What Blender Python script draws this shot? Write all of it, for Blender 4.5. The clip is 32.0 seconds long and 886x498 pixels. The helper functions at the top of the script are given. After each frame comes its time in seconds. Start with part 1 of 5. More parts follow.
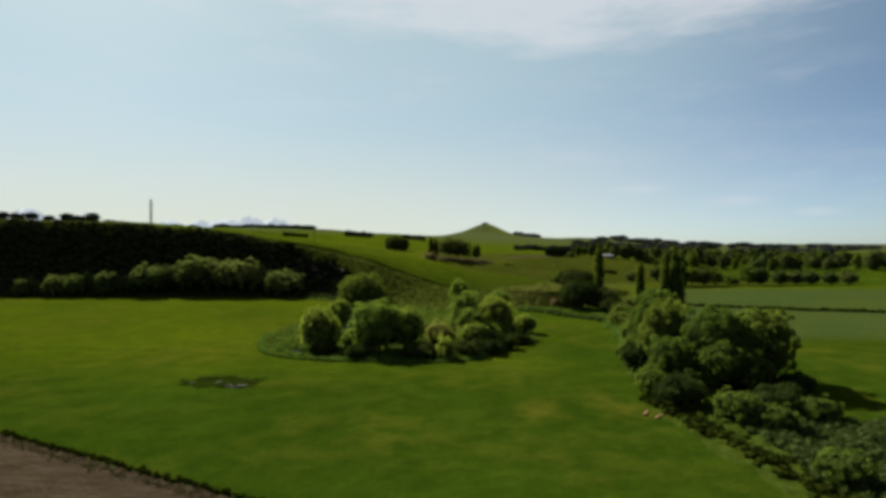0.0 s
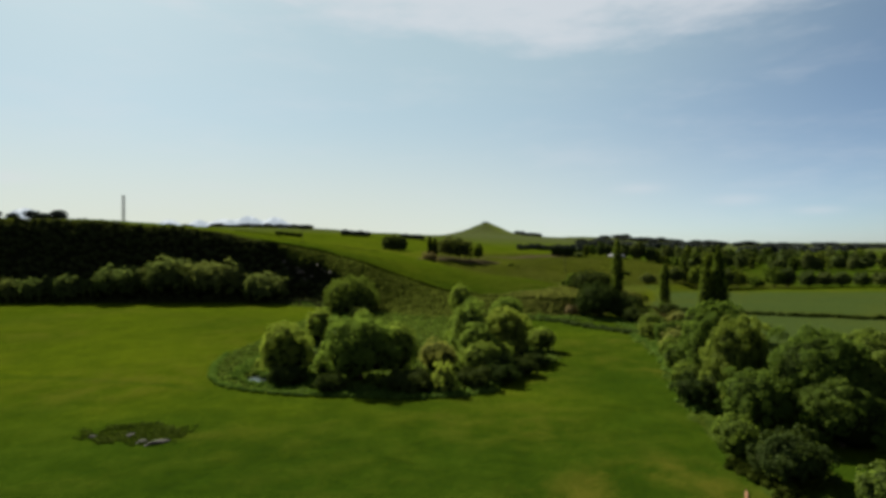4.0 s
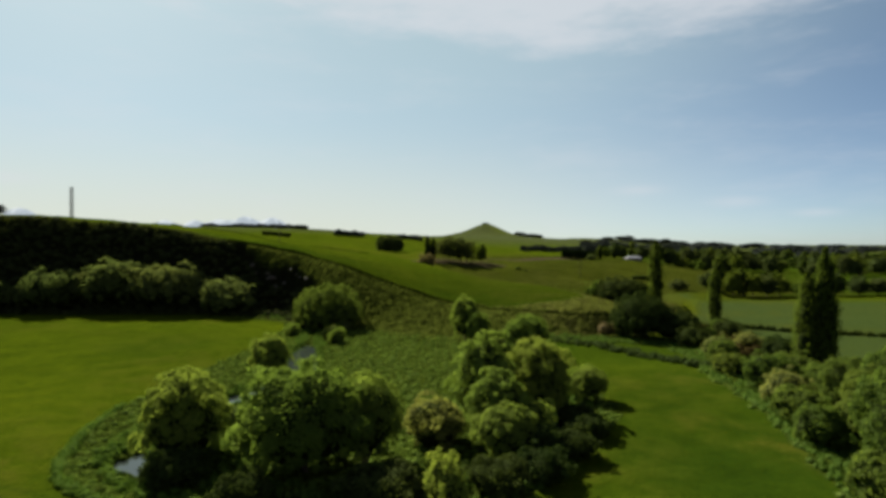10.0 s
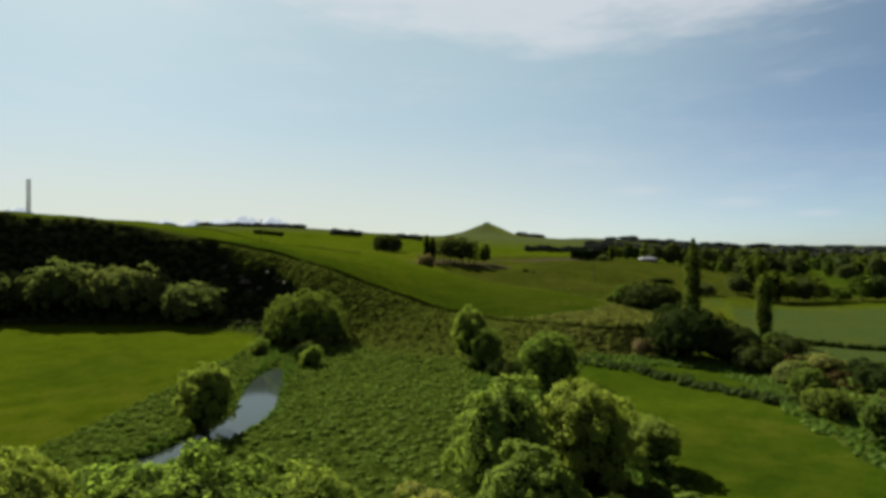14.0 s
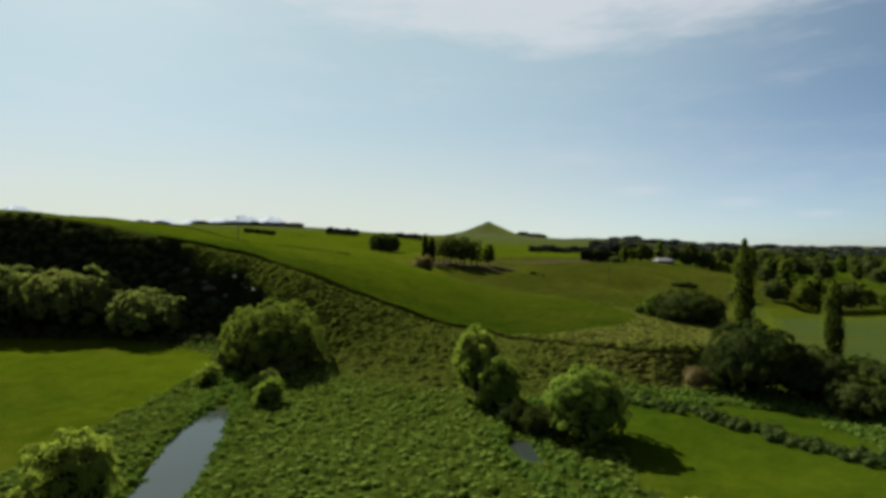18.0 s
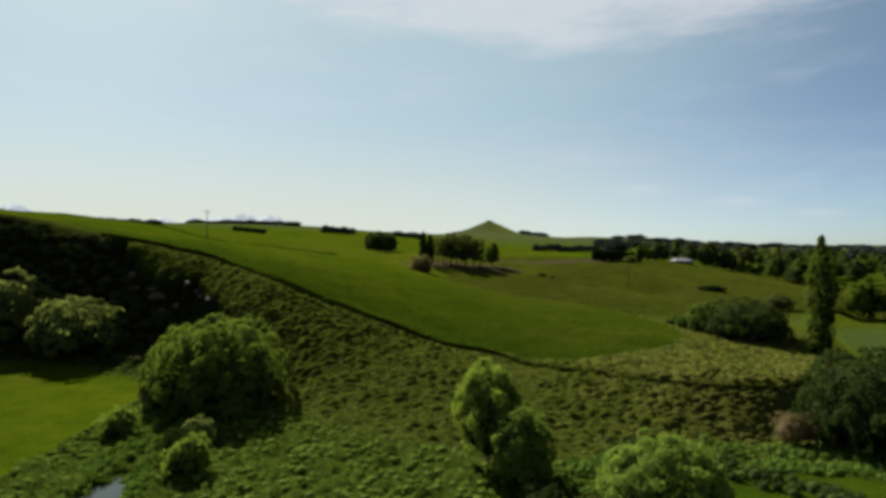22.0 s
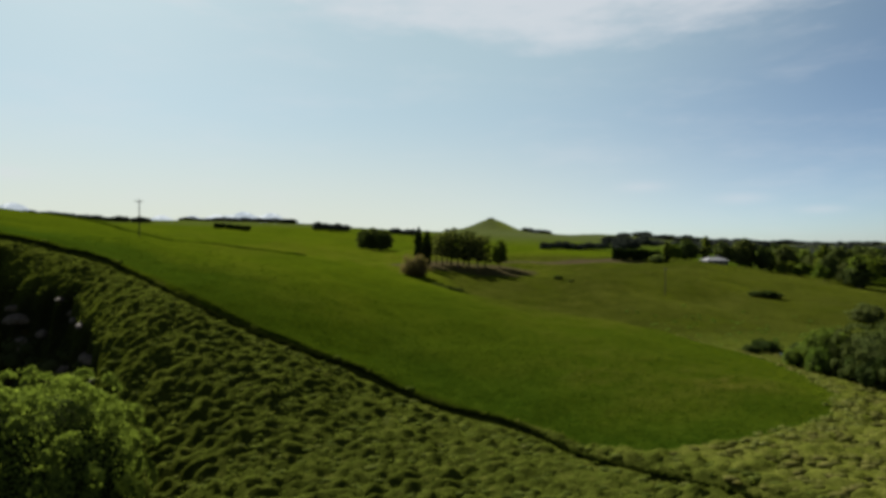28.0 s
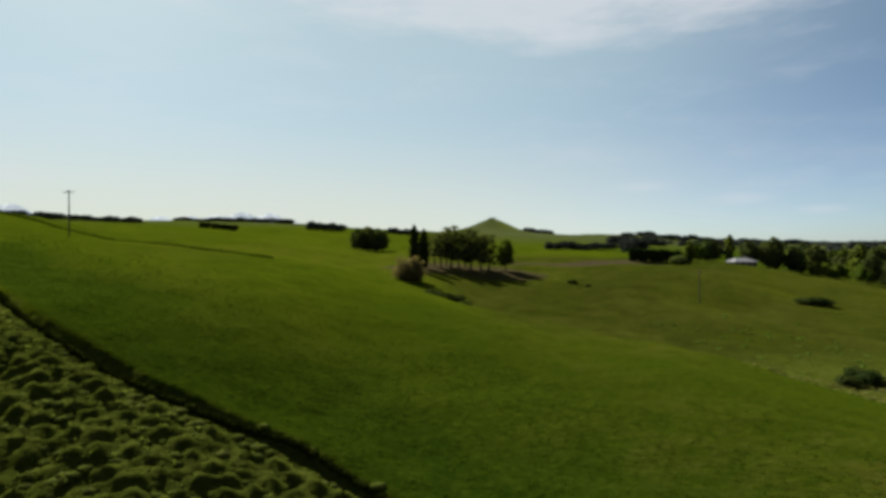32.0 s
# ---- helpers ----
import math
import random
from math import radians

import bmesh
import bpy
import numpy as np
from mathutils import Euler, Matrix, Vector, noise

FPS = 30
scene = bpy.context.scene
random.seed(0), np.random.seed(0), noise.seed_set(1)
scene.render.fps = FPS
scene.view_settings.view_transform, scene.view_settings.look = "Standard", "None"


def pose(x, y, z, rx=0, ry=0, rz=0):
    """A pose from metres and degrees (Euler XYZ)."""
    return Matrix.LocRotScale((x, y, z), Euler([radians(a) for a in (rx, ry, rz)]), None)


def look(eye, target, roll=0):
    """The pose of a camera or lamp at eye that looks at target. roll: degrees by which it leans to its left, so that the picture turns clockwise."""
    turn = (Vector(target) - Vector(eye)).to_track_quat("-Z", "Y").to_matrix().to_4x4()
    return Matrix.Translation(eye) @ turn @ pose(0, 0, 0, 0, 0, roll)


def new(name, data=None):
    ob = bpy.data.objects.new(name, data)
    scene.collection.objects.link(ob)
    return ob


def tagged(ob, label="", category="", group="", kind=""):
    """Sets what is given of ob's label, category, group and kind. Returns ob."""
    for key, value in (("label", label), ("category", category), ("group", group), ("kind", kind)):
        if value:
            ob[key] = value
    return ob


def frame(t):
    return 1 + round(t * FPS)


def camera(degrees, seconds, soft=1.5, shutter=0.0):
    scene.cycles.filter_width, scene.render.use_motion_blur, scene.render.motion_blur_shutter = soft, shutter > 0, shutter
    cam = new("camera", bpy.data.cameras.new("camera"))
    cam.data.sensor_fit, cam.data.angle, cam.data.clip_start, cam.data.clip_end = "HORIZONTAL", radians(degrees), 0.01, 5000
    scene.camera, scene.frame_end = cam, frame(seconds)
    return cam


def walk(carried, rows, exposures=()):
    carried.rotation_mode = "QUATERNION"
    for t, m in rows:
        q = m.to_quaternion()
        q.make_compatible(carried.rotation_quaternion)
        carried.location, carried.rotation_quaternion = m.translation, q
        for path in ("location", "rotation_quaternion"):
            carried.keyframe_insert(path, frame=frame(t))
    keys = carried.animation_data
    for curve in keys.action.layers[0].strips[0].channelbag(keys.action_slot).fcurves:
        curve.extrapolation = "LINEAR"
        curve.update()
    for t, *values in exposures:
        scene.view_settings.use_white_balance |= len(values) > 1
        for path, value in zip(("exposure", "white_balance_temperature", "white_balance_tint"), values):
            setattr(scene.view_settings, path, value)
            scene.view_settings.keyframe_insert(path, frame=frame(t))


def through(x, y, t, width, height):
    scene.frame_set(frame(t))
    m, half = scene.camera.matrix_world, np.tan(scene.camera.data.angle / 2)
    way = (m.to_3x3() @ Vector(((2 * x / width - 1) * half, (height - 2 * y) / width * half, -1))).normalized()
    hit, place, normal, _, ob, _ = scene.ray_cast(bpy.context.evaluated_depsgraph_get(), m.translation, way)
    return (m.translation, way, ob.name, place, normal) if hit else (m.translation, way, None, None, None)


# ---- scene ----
cam = camera(76.0, 32.0, soft=3.7)
# flight: 234 m ahead, rows of seconds, x, y, z, yaw, pitch, roll
TILT, EYE = -0.25, 26.0
ROWS = [
    (0.0, 0.000, 0.00, 0.000, 0.000, 0.000, -0.000),
    (0.5, 0.032, 3.63, 0.016, 0.007, -0.020, 0.020),
    (1.0, 0.111, 7.56, 0.047, 0.013, -0.027, 0.030),
    (1.5, 0.158, 11.28, 0.032, 0.013, -0.034, 0.040),
    (2.0, 0.237, 15.05, 0.047, 0.034, -0.040, 0.050),
    (2.5, 0.332, 18.79, 0.063, 0.034, -0.047, 0.080),
    (3.0, 0.348, 22.28, 0.079, 0.034, -0.054, 0.130),
    (3.5, 0.395, 26.00, 0.111, 0.034, -0.047, 0.130),
    (5.5, 0.237, 41.21, 0.095, -0.061, -0.007, 0.070),
    (6.0, 0.284, 44.62, 0.111, -0.074, 0.020, 0.080),
    (6.5, 0.316, 48.34, 0.079, -0.074, 0.020, 0.090),
    (7.0, 0.253, 52.14, 0.095, -0.094, 0.054, 0.070),
    (7.5, 0.300, 56.07, 0.126, -0.081, 0.047, 0.050),
    (8.0, 0.284, 59.74, 0.111, -0.088, 0.061, 0.030),
    (8.5, 0.221, 63.39, 0.174, -0.081, 0.047, 0.030),
    (9.0, 0.237, 66.92, 0.142, -0.081, 0.081, 0.000),
    (9.5, 0.221, 70.64, 0.126, -0.081, 0.101, -0.010),
    (10.0, 0.190, 74.34, 0.158, -0.088, 0.088, -0.030),
    (10.5, 0.253, 77.95, 0.174, -0.061, 0.101, -0.050),
    (11.0, 0.253, 81.90, 0.174, -0.054, 0.101, -0.060),
    (11.5, 0.237, 85.60, 0.158, -0.040, 0.101, -0.070),
    (12.0, 0.253, 89.04, 0.142, -0.040, 0.121, -0.090),
    (12.5, 0.300, 92.69, 0.142, -0.034, 0.115, -0.100),
    (13.0, 0.379, 96.43, 0.142, -0.020, 0.101, -0.100),
    (13.5, 0.442, 100.15, 0.111, -0.013, 0.094, -0.080),
    (14.0, 0.458, 103.80, 0.158, -0.007, 0.088, -0.110),
    (14.5, 0.427, 107.66, 0.190, -0.013, 0.074, -0.120),
    (16.5, 0.648, 122.01, 0.664, 0.040, 0.034, -0.290),
    (17.0, 0.711, 125.73, 0.648, 0.040, 0.034, -0.280),
    (17.5, 0.695, 129.64, 0.616, 0.034, 0.061, -0.280),
    (18.0, 0.743, 133.08, 0.664, 0.047, 0.040, -0.280),
    (18.5, 0.774, 136.75, 0.695, 0.047, 0.020, -0.300),
    (19.0, 0.822, 140.42, 0.727, 0.054, 0.007, -0.300),
    (19.5, 0.837, 144.03, 0.790, 0.067, 0.000, -0.300),
    (20.0, 0.837, 147.68, 0.758, 0.081, 0.007, -0.270),
    (20.5, 0.885, 151.23, 0.837, 0.101, 0.000, -0.320),
    (21.0, 0.964, 154.88, 0.853, 0.101, 0.013, -0.330),
    (21.5, 1.074, 158.53, 0.806, 0.108, 0.007, -0.310),
    (22.0, 1.232, 162.19, 0.853, 0.101, -0.061, -0.250),
    (22.5, 1.375, 165.72, 0.806, 0.108, -0.081, -0.160),
    (23.0, 1.469, 169.30, 0.790, 0.108, -0.128, -0.100),
    (23.5, 1.612, 172.86, 0.727, 0.115, -0.135, -0.040),
    (24.0, 1.691, 176.46, 0.743, 0.115, -0.169, 0.020),
    (24.5, 1.691, 180.02, 0.743, 0.108, -0.223, 0.030),
    (25.0, 1.754, 183.62, 0.743, 0.108, -0.196, 0.020),
    (25.5, 1.833, 187.18, 0.711, 0.115, -0.196, 0.020),
    (27.5, 2.275, 201.78, 1.138, 0.243, -0.283, -0.140),
    (28.0, 2.307, 205.33, 1.169, 0.243, -0.283, -0.130),
    (28.5, 2.386, 208.87, 1.201, 0.250, -0.276, -0.180),
    (29.0, 2.433, 212.47, 1.185, 0.256, -0.236, -0.110),
    (29.5, 2.512, 216.01, 1.201, 0.283, -0.229, -0.130),
    (30.0, 2.623, 219.59, 1.201, 0.283, -0.236, -0.140),
    (30.5, 2.733, 222.93, 1.153, 0.297, -0.243, -0.080),
    (31.0, 2.828, 226.77, 1.138, 0.310, -0.223, -0.020),
    (31.5, 2.876, 230.33, 1.138, 0.303, -0.202, -0.030),
    (32.0, 2.907, 233.86, 1.122, 0.310, -0.250, -0.030),
]
walk(cam, [(t, pose(0, 0, EYE, TILT) @ pose(x, y, z, 90 + pitch, roll, yaw)) for t, x, y, z, yaw, pitch, roll in ROWS], [(0.0, 1.5), (32.0, 1.5)])

# ---- daylight ----
SUN_AZ, SUN_EL = -33.0, 37.0      # degrees: left of straight ahead, above the horizon
world = bpy.data.worlds.new("world")
scene.world = world
world.use_nodes = True


def build_sky(nt):
    nt.nodes.clear()
    out = nt.nodes.new("ShaderNodeOutputWorld")
    bg = nt.nodes.new("ShaderNodeBackground")
    sky = nt.nodes.new("ShaderNodeTexSky")
    sky.sky_type, sky.sun_disc = "NISHITA", False
    sky.sun_elevation, sky.sun_rotation = radians(SUN_EL), radians(SUN_AZ)
    sky.air_density, sky.dust_density, sky.ozone_density, sky.altitude = 0.5, 0.6, 1.2, 100
    co = nt.nodes.new("ShaderNodeTexCoord")
    # thin high cloud: flattened noise, thick only above a slanting edge, plus small wisps low down
    mp = nt.nodes.new("ShaderNodeMapping")
    mp.inputs["Scale"].default_value = (2.2, 2.2, 9.0)
    mp.inputs["Location"].default_value = (0.3, 0.1, 0.55)
    nz = nt.nodes.new("ShaderNodeTexNoise")
    nz.inputs["Scale"].default_value, nz.inputs["Detail"].default_value, nz.inputs["Roughness"].default_value = 2.4, 7, 0.62
    sep = nt.nodes.new("ShaderNodeSeparateXYZ")
    nt.links.new(co.outputs["Generated"], mp.inputs["Vector"])
    nt.links.new(mp.outputs["Vector"], nz.inputs["Vector"])
    nt.links.new(co.outputs["Generated"], sep.inputs["Vector"])

    def math_(op, a, b=0.0, c=None):
        n = nt.nodes.new("ShaderNodeMath")
        n.operation = op
        for i, v in enumerate((a, b) if c is None else (a, b, c)):
            if isinstance(v, (int, float)):
                n.inputs[i].default_value = v
            else:
                nt.links.new(v, n.inputs[i])
        return n.outputs[0]

    def ramp(v, lo, hi):
        n = nt.nodes.new("ShaderNodeMapRange")
        n.interpolation_type = "SMOOTHSTEP"
        nt.links.new(v, n.inputs["Value"])
        n.inputs["From Min"].default_value, n.inputs["From Max"].default_value = lo, hi
        return n.outputs["Result"]
    z, x = sep.outputs["Z"], sep.outputs["X"]
    edge = math_("ADD", z, math_("MULTIPLY", math_("ABSOLUTE", math_("SUBTRACT", x, 0.18)), -0.10))
    bank = math_("ADD", edge, math_("MULTIPLY", math_("SUBTRACT", nz.outputs["Fac"], 0.5), 0.20))
    aloft = ramp(z, 0.75, 0.42)
    high = math_("MULTIPLY", math_("MULTIPLY", ramp(bank, 0.285, 0.385), 0.7), aloft)
    veil = math_("MULTIPLY", ramp(nz.outputs["Fac"], 0.45, 0.75), 0.16)
    cover = math_("MAXIMUM", high, veil)
    # a few small flat clouds low over the plain
    for cx, cz, wx, wz in ((0.325, 0.095, 0.035, 0.008), (0.46, 0.072, 0.035, 0.009), (0.55, 0.052, 0.025, 0.006), (-0.61, 0.098, 0.03, 0.009)):
        dx = math_("POWER", math_("ABSOLUTE", math_("DIVIDE", math_("SUBTRACT", x, cx), wx)), 2.0)
        dz = math_("POWER", math_("ABSOLUTE", math_("DIVIDE", math_("SUBTRACT", z, cz), wz)), 2.0)
        puff = math_("MULTIPLY", math_("EXPONENT", math_("MULTIPLY", math_("ADD", dx, dz), -1.0)), 0.32)
        cover = math_("MAXIMUM", cover, puff)
    veiled = nt.nodes.new("ShaderNodeMix")
    veiled.data_type = "RGBA"
    # haze is brightest towards the sun
    toward = nt.nodes.new("ShaderNodeVectorMath")
    toward.operation = "DOT_PRODUCT"
    nt.links.new(co.outputs["Generated"], toward.inputs[0])
    toward.inputs[1].default_value = (math.sin(radians(SUN_AZ)) * math.cos(radians(SUN_EL)), math.cos(radians(SUN_AZ)) * math.cos(radians(SUN_EL)), math.sin(radians(SUN_EL)))
    nt.links.new(math_("MULTIPLY", math_("ADD", math_("MULTIPLY", ramp(toward.outputs["Value"], 0.29, 0.86), 0.66), 0.06), aloft), veiled.inputs["Factor"])
    dim = nt.nodes.new("ShaderNodeVectorMath")
    dim.operation = "SCALE"
    nt.links.new(math_("ADD", math_("MULTIPLY", ramp(toward.outputs["Value"], -0.55, 0.40), 0.71), 0.09), dim.inputs["Scale"])
    tint = nt.nodes.new("ShaderNodeVectorMath")
    tint.operation = "MULTIPLY"
    tint.inputs[1].default_value = (0.95, 1.03, 0.98)
    nt.links.new(sky.outputs["Color"], tint.inputs[0])
    nt.links.new(tint.outputs["Vector"], dim.inputs[0])
    nt.links.new(dim.outputs["Vector"], veiled.inputs["A"])
    veiled.inputs["B"].default_value = (3.65, 4.75, 4.92, 1)
    low = ramp(z, 0.24, 0.0)
    haze = nt.nodes.new("ShaderNodeMix")
    haze.data_type = "RGBA"
    nt.links.new(math_("MULTIPLY", low, math_("ADD", math_("MULTIPLY", ramp(toward.outputs["Value"], 0.29, 0.86), 0.66), 0.16)), haze.inputs["Factor"])
    nt.links.new(veiled.outputs["Result"], haze.inputs["A"])
    haze.inputs["B"].default_value = (4.95, 5.05, 4.2, 1)
    mix = nt.nodes.new("ShaderNodeMix")
    mix.data_type = "RGBA"
    nt.links.new(cover, mix.inputs["Factor"])
    nt.links.new(haze.outputs["Result"], mix.inputs["A"])
    mix.inputs["B"].default_value = (5.0, 5.15, 5.45, 1)
    nt.links.new(mix.outputs["Result"], bg.inputs["Color"])
    bg.inputs["Strength"].default_value = 0.05
    nt.links.new(bg.outputs["Background"], out.inputs["Surface"])


build_sky(world.node_tree)
sun = new("sun", bpy.data.lights.new("sun", "SUN"))
sun.data.energy, sun.data.angle, sun.data.color = 5.0, radians(0.6), (1.0, 0.95, 0.84)
_a, _e = radians(SUN_AZ), radians(SUN_EL)
sun.matrix_world = look((0, 0, 120), (-100 * math.sin(_a) * math.cos(_e), -100 * math.cos(_a) * math.cos(_e), 120 - 100 * math.sin(_e)))


# ---- materials ----
def material(name, rough=0.8):
    m = bpy.data.materials.new(name)
    m.use_nodes = True
    b = m.node_tree.nodes["Principled BSDF"]
    b.inputs["Roughness"].default_value = rough
    b.inputs["Specular IOR Level"].default_value = 0.25
    return m, m.node_tree, b


def noise_node(nt, scale, detail=4.0, rough=0.55, coord="Object", stretch=None):
    co = nt.nodes.new("ShaderNodeTexCoord")
    n = nt.nodes.new("ShaderNodeTexNoise")
    n.inputs["Scale"].default_value, n.inputs["Detail"].default_value, n.inputs["Roughness"].default_value = scale, detail, rough
    src = co.outputs[coord]
    if stretch:
        mp = nt.nodes.new("ShaderNodeMapping")
        mp.inputs["Scale"].default_value = stretch[:3]
        mp.inputs["Rotation"].default_value = (0, 0, radians(stretch[3] if len(stretch) > 3 else 0))
        nt.links.new(src, mp.inputs["Vector"])
        src = mp.outputs["Vector"]
    nt.links.new(src, n.inputs["Vector"])
    return n.outputs["Fac"]


def ramp_node(nt, fac, stops):
    n = nt.nodes.new("ShaderNodeValToRGB")
    el = n.color_ramp.elements
    while len(el) < len(stops):
        el.new(0.5)
    for e, (p, c) in zip(el, stops):
        e.position, e.color = p, (*c, 1)
    nt.links.new(fac, n.inputs["Fac"])
    return n.outputs["Color"]


def mixed(nt, fac, a, b, blend="MIX"):
    n = nt.nodes.new("ShaderNodeMix")
    n.data_type, n.blend_type = "RGBA", blend
    for v, s in ((fac, n.inputs["Factor"]), (a, n.inputs["A"]), (b, n.inputs["B"])):
        if isinstance(v, (int, float)):
            s.default_value = v
        elif isinstance(v, tuple):
            s.default_value = (*v, 1)
        else:
            nt.links.new(v, s)
    return n.outputs["Result"]


def math_node(nt, op, a, b=0.0):
    n = nt.nodes.new("ShaderNodeMath")
    n.operation = op
    for i, v in enumerate((a, b)):
        if isinstance(v, (int, float)):
            n.inputs[i].default_value = v
        else:
            nt.links.new(v, n.inputs[i])
    return n.outputs[0]


def step_node(nt, v, lo, hi):
    n = nt.nodes.new("ShaderNodeMapRange")
    n.interpolation_type = "SMOOTHSTEP"
    nt.links.new(v, n.inputs["Value"])
    n.inputs["From Min"].default_value, n.inputs["From Max"].default_value = lo, hi
    return n.outputs["Result"]


def bump(nt, b, height, strength, dist):
    n = nt.nodes.new("ShaderNodeBump")
    n.inputs["Strength"].default_value, n.inputs["Distance"].default_value = strength, dist
    nt.links.new(height, n.inputs["Height"])
    nt.links.new(n.outputs["Normal"], b.inputs["Normal"])


def leaf_material(name, dark, light, tip, translucent=0.35, through=1.0):
    """Foliage: a shade of its own for each plant and each leaf clump, with light coming through the leaves."""
    m, nt, b = material(name, 0.85)
    b.inputs["Specular IOR Level"].default_value = 0.0
    info = nt.nodes.new("ShaderNodeObjectInfo")
    geo = nt.nodes.new("ShaderNodeNewGeometry")
    big = noise_node(nt, 0.35, 3)
    f = math_node(nt, "ADD", math_node(nt, "MULTIPLY", geo.outputs["Random Per Island"], 0.28), math_node(nt, "MULTIPLY", big, 0.72))
    col = ramp_node(nt, f, [(0.15, dark), (0.55, light), (0.95, tip)])
    hue = nt.nodes.new("ShaderNodeHueSaturation")
    nt.links.new(col, hue.inputs["Color"])
    nt.links.new(math_node(nt, "ADD", math_node(nt, "MULTIPLY", info.outputs["Random"], 0.3), 0.85), hue.inputs["Value"])
    nt.links.new(math_node(nt, "ADD", math_node(nt, "MULTIPLY", info.outputs["Random"], -0.03), 0.515), hue.inputs["Hue"])
    nt.links.new(hue.outputs["Color"], b.inputs["Base Color"])
    tr = nt.nodes.new("ShaderNodeBsdfTranslucent")
    nt.links.new(mixed(nt, 1.0, hue.outputs["Color"], (0.97 * through, through, 0.52 * through), "MULTIPLY"), tr.inputs["Color"])
    mx = nt.nodes.new("ShaderNodeMixShader")
    mx.inputs["Fac"].default_value = translucent
    nt.links.new(b.outputs["BSDF"], mx.inputs[1])
    nt.links.new(tr.outputs["BSDF"], mx.inputs[2])
    nt.links.new(mx.outputs["Shader"], nt.nodes["Material Output"].inputs["Surface"])
    return m


WILLOW = leaf_material("willow_leaves", (0.0784, 0.1056, 0.0205), (0.1372, 0.1791, 0.0365), (0.1960, 0.2363, 0.0592), 0.44, 1.8)
PALE = leaf_material("pale_willow_leaves", (0.0613, 0.0768, 0.0274), (0.1038, 0.1252, 0.0439), (0.1532, 0.1768, 0.0684), 0.42, 1.8)
POPLAR = leaf_material("poplar_leaves", (0.036, 0.054, 0.008), (0.078, 0.108, 0.017), (0.132, 0.16, 0.032), 0.45)
DARKLEAF = leaf_material("dark_leaves", (0.0168, 0.0265, 0.0070), (0.0420, 0.0591, 0.0165), (0.0857, 0.1085, 0.0329), 0.35)
PINE = leaf_material("pine_needles", (0.0080, 0.0140, 0.0040), (0.0200, 0.0300, 0.0080), (0.0480, 0.0620, 0.0140), 0.1)
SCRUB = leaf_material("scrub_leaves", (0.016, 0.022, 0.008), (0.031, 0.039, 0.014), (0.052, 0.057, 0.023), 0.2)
THICK = leaf_material("thicket_leaves", (0.0375, 0.0543, 0.0108), (0.0768, 0.1065, 0.0214), (0.1332, 0.1708, 0.0391), 0.44, 1.8)
TUSSOCK = leaf_material("tussock_blades", (0.0280, 0.0405, 0.0076), (0.0605, 0.0775, 0.0161), (0.1080, 0.1110, 0.0355), 0.46, 2.3)
SERE = leaf_material("sere_grass", (0.0335, 0.0417, 0.0094), (0.0737, 0.0792, 0.0198), (0.1395, 0.1250, 0.0438), 0.40, 1.7)
RUSH = leaf_material("rush_blades", (0.0477, 0.0804, 0.0124), (0.0997, 0.1496, 0.0262), (0.1572, 0.2018, 0.0524), 0.45)
SERGE = leaf_material("patch_weeds", (0.018, 0.032, 0.004), (0.036, 0.056, 0.008), (0.062, 0.080, 0.016), 0.35)
SWARD = leaf_material("sward_blades", (0.0203, 0.0421, 0.0043), (0.0377, 0.0667, 0.0058), (0.0638, 0.0928, 0.0116), 0.3)
# near-black grass, also used to paint shade along bank and ditch
RANK_SHADE = leaf_material("rank_grass", (0.006, 0.01, 0.0014), (0.014, 0.02, 0.0026), (0.03, 0.036, 0.007), 0.08)
DRYGRASS = leaf_material("dry_grass", (0.0731, 0.0894, 0.0195), (0.1300, 0.1430, 0.0390), (0.1950, 0.1982, 0.0683), 0.4)
STRAW = leaf_material("trampled_straw", (0.040, 0.033, 0.018), (0.072, 0.060, 0.034), (0.11, 0.094, 0.056), 0.2)
DOMELEAF = leaf_material("dome_willow_leaves", (0.052, 0.070, 0.015), (0.092, 0.120, 0.026), (0.135, 0.163, 0.042), 0.40, 1.9)
DOCK = leaf_material("dock_stems", (0.0128, 0.0112, 0.0032), (0.0288, 0.0240, 0.0072), (0.0496, 0.0424, 0.0136), 0.15)
BUDDING = leaf_material("budding_twigs", (0.0957, 0.1111, 0.0307), (0.1800, 0.1985, 0.0573), (0.2756, 0.2978, 0.0993), 0.5)
TWIG = leaf_material("bare_twigs", (0.07, 0.058, 0.026), (0.12, 0.1, 0.05), (0.165, 0.14, 0.075), 0.45)
WOODLEAF = leaf_material("woodland_leaves", (0.034, 0.046, 0.016), (0.062, 0.080, 0.026), (0.100, 0.122, 0.040), 0.4)
PINELEAF = leaf_material("pine_tops", (0.050, 0.062, 0.020), (0.090, 0.105, 0.034), (0.140, 0.155, 0.052), 0.4)
# leaf green greyed and blued to paint the haze of distance
HAZEDLEAF = leaf_material("hazed_leaves", (0.028, 0.034, 0.031), (0.04, 0.047, 0.042), (0.054, 0.063, 0.052), 0.1)


def bark_material(name, a, b_):
    m, nt, b = material(name, 0.95)
    b.inputs["Specular IOR Level"].default_value = 0.0
    f = noise_node(nt, 6.0, 5, 0.6, "Object", (1, 1, 0.25))
    nt.links.new(ramp_node(nt, f, [(0.3, a), (0.7, b_)]), b.inputs["Base Color"])
    bump(nt, b, f, 0.6, 0.04)
    return m


BARK = bark_material("bark", (0.05, 0.04, 0.028), (0.14, 0.115, 0.085))
# near-black crown hearts: the shade between the leaves as a colour
INNER_SHADE = bark_material("inner_shade", (0.010, 0.014, 0.004), (0.020, 0.027, 0.008))


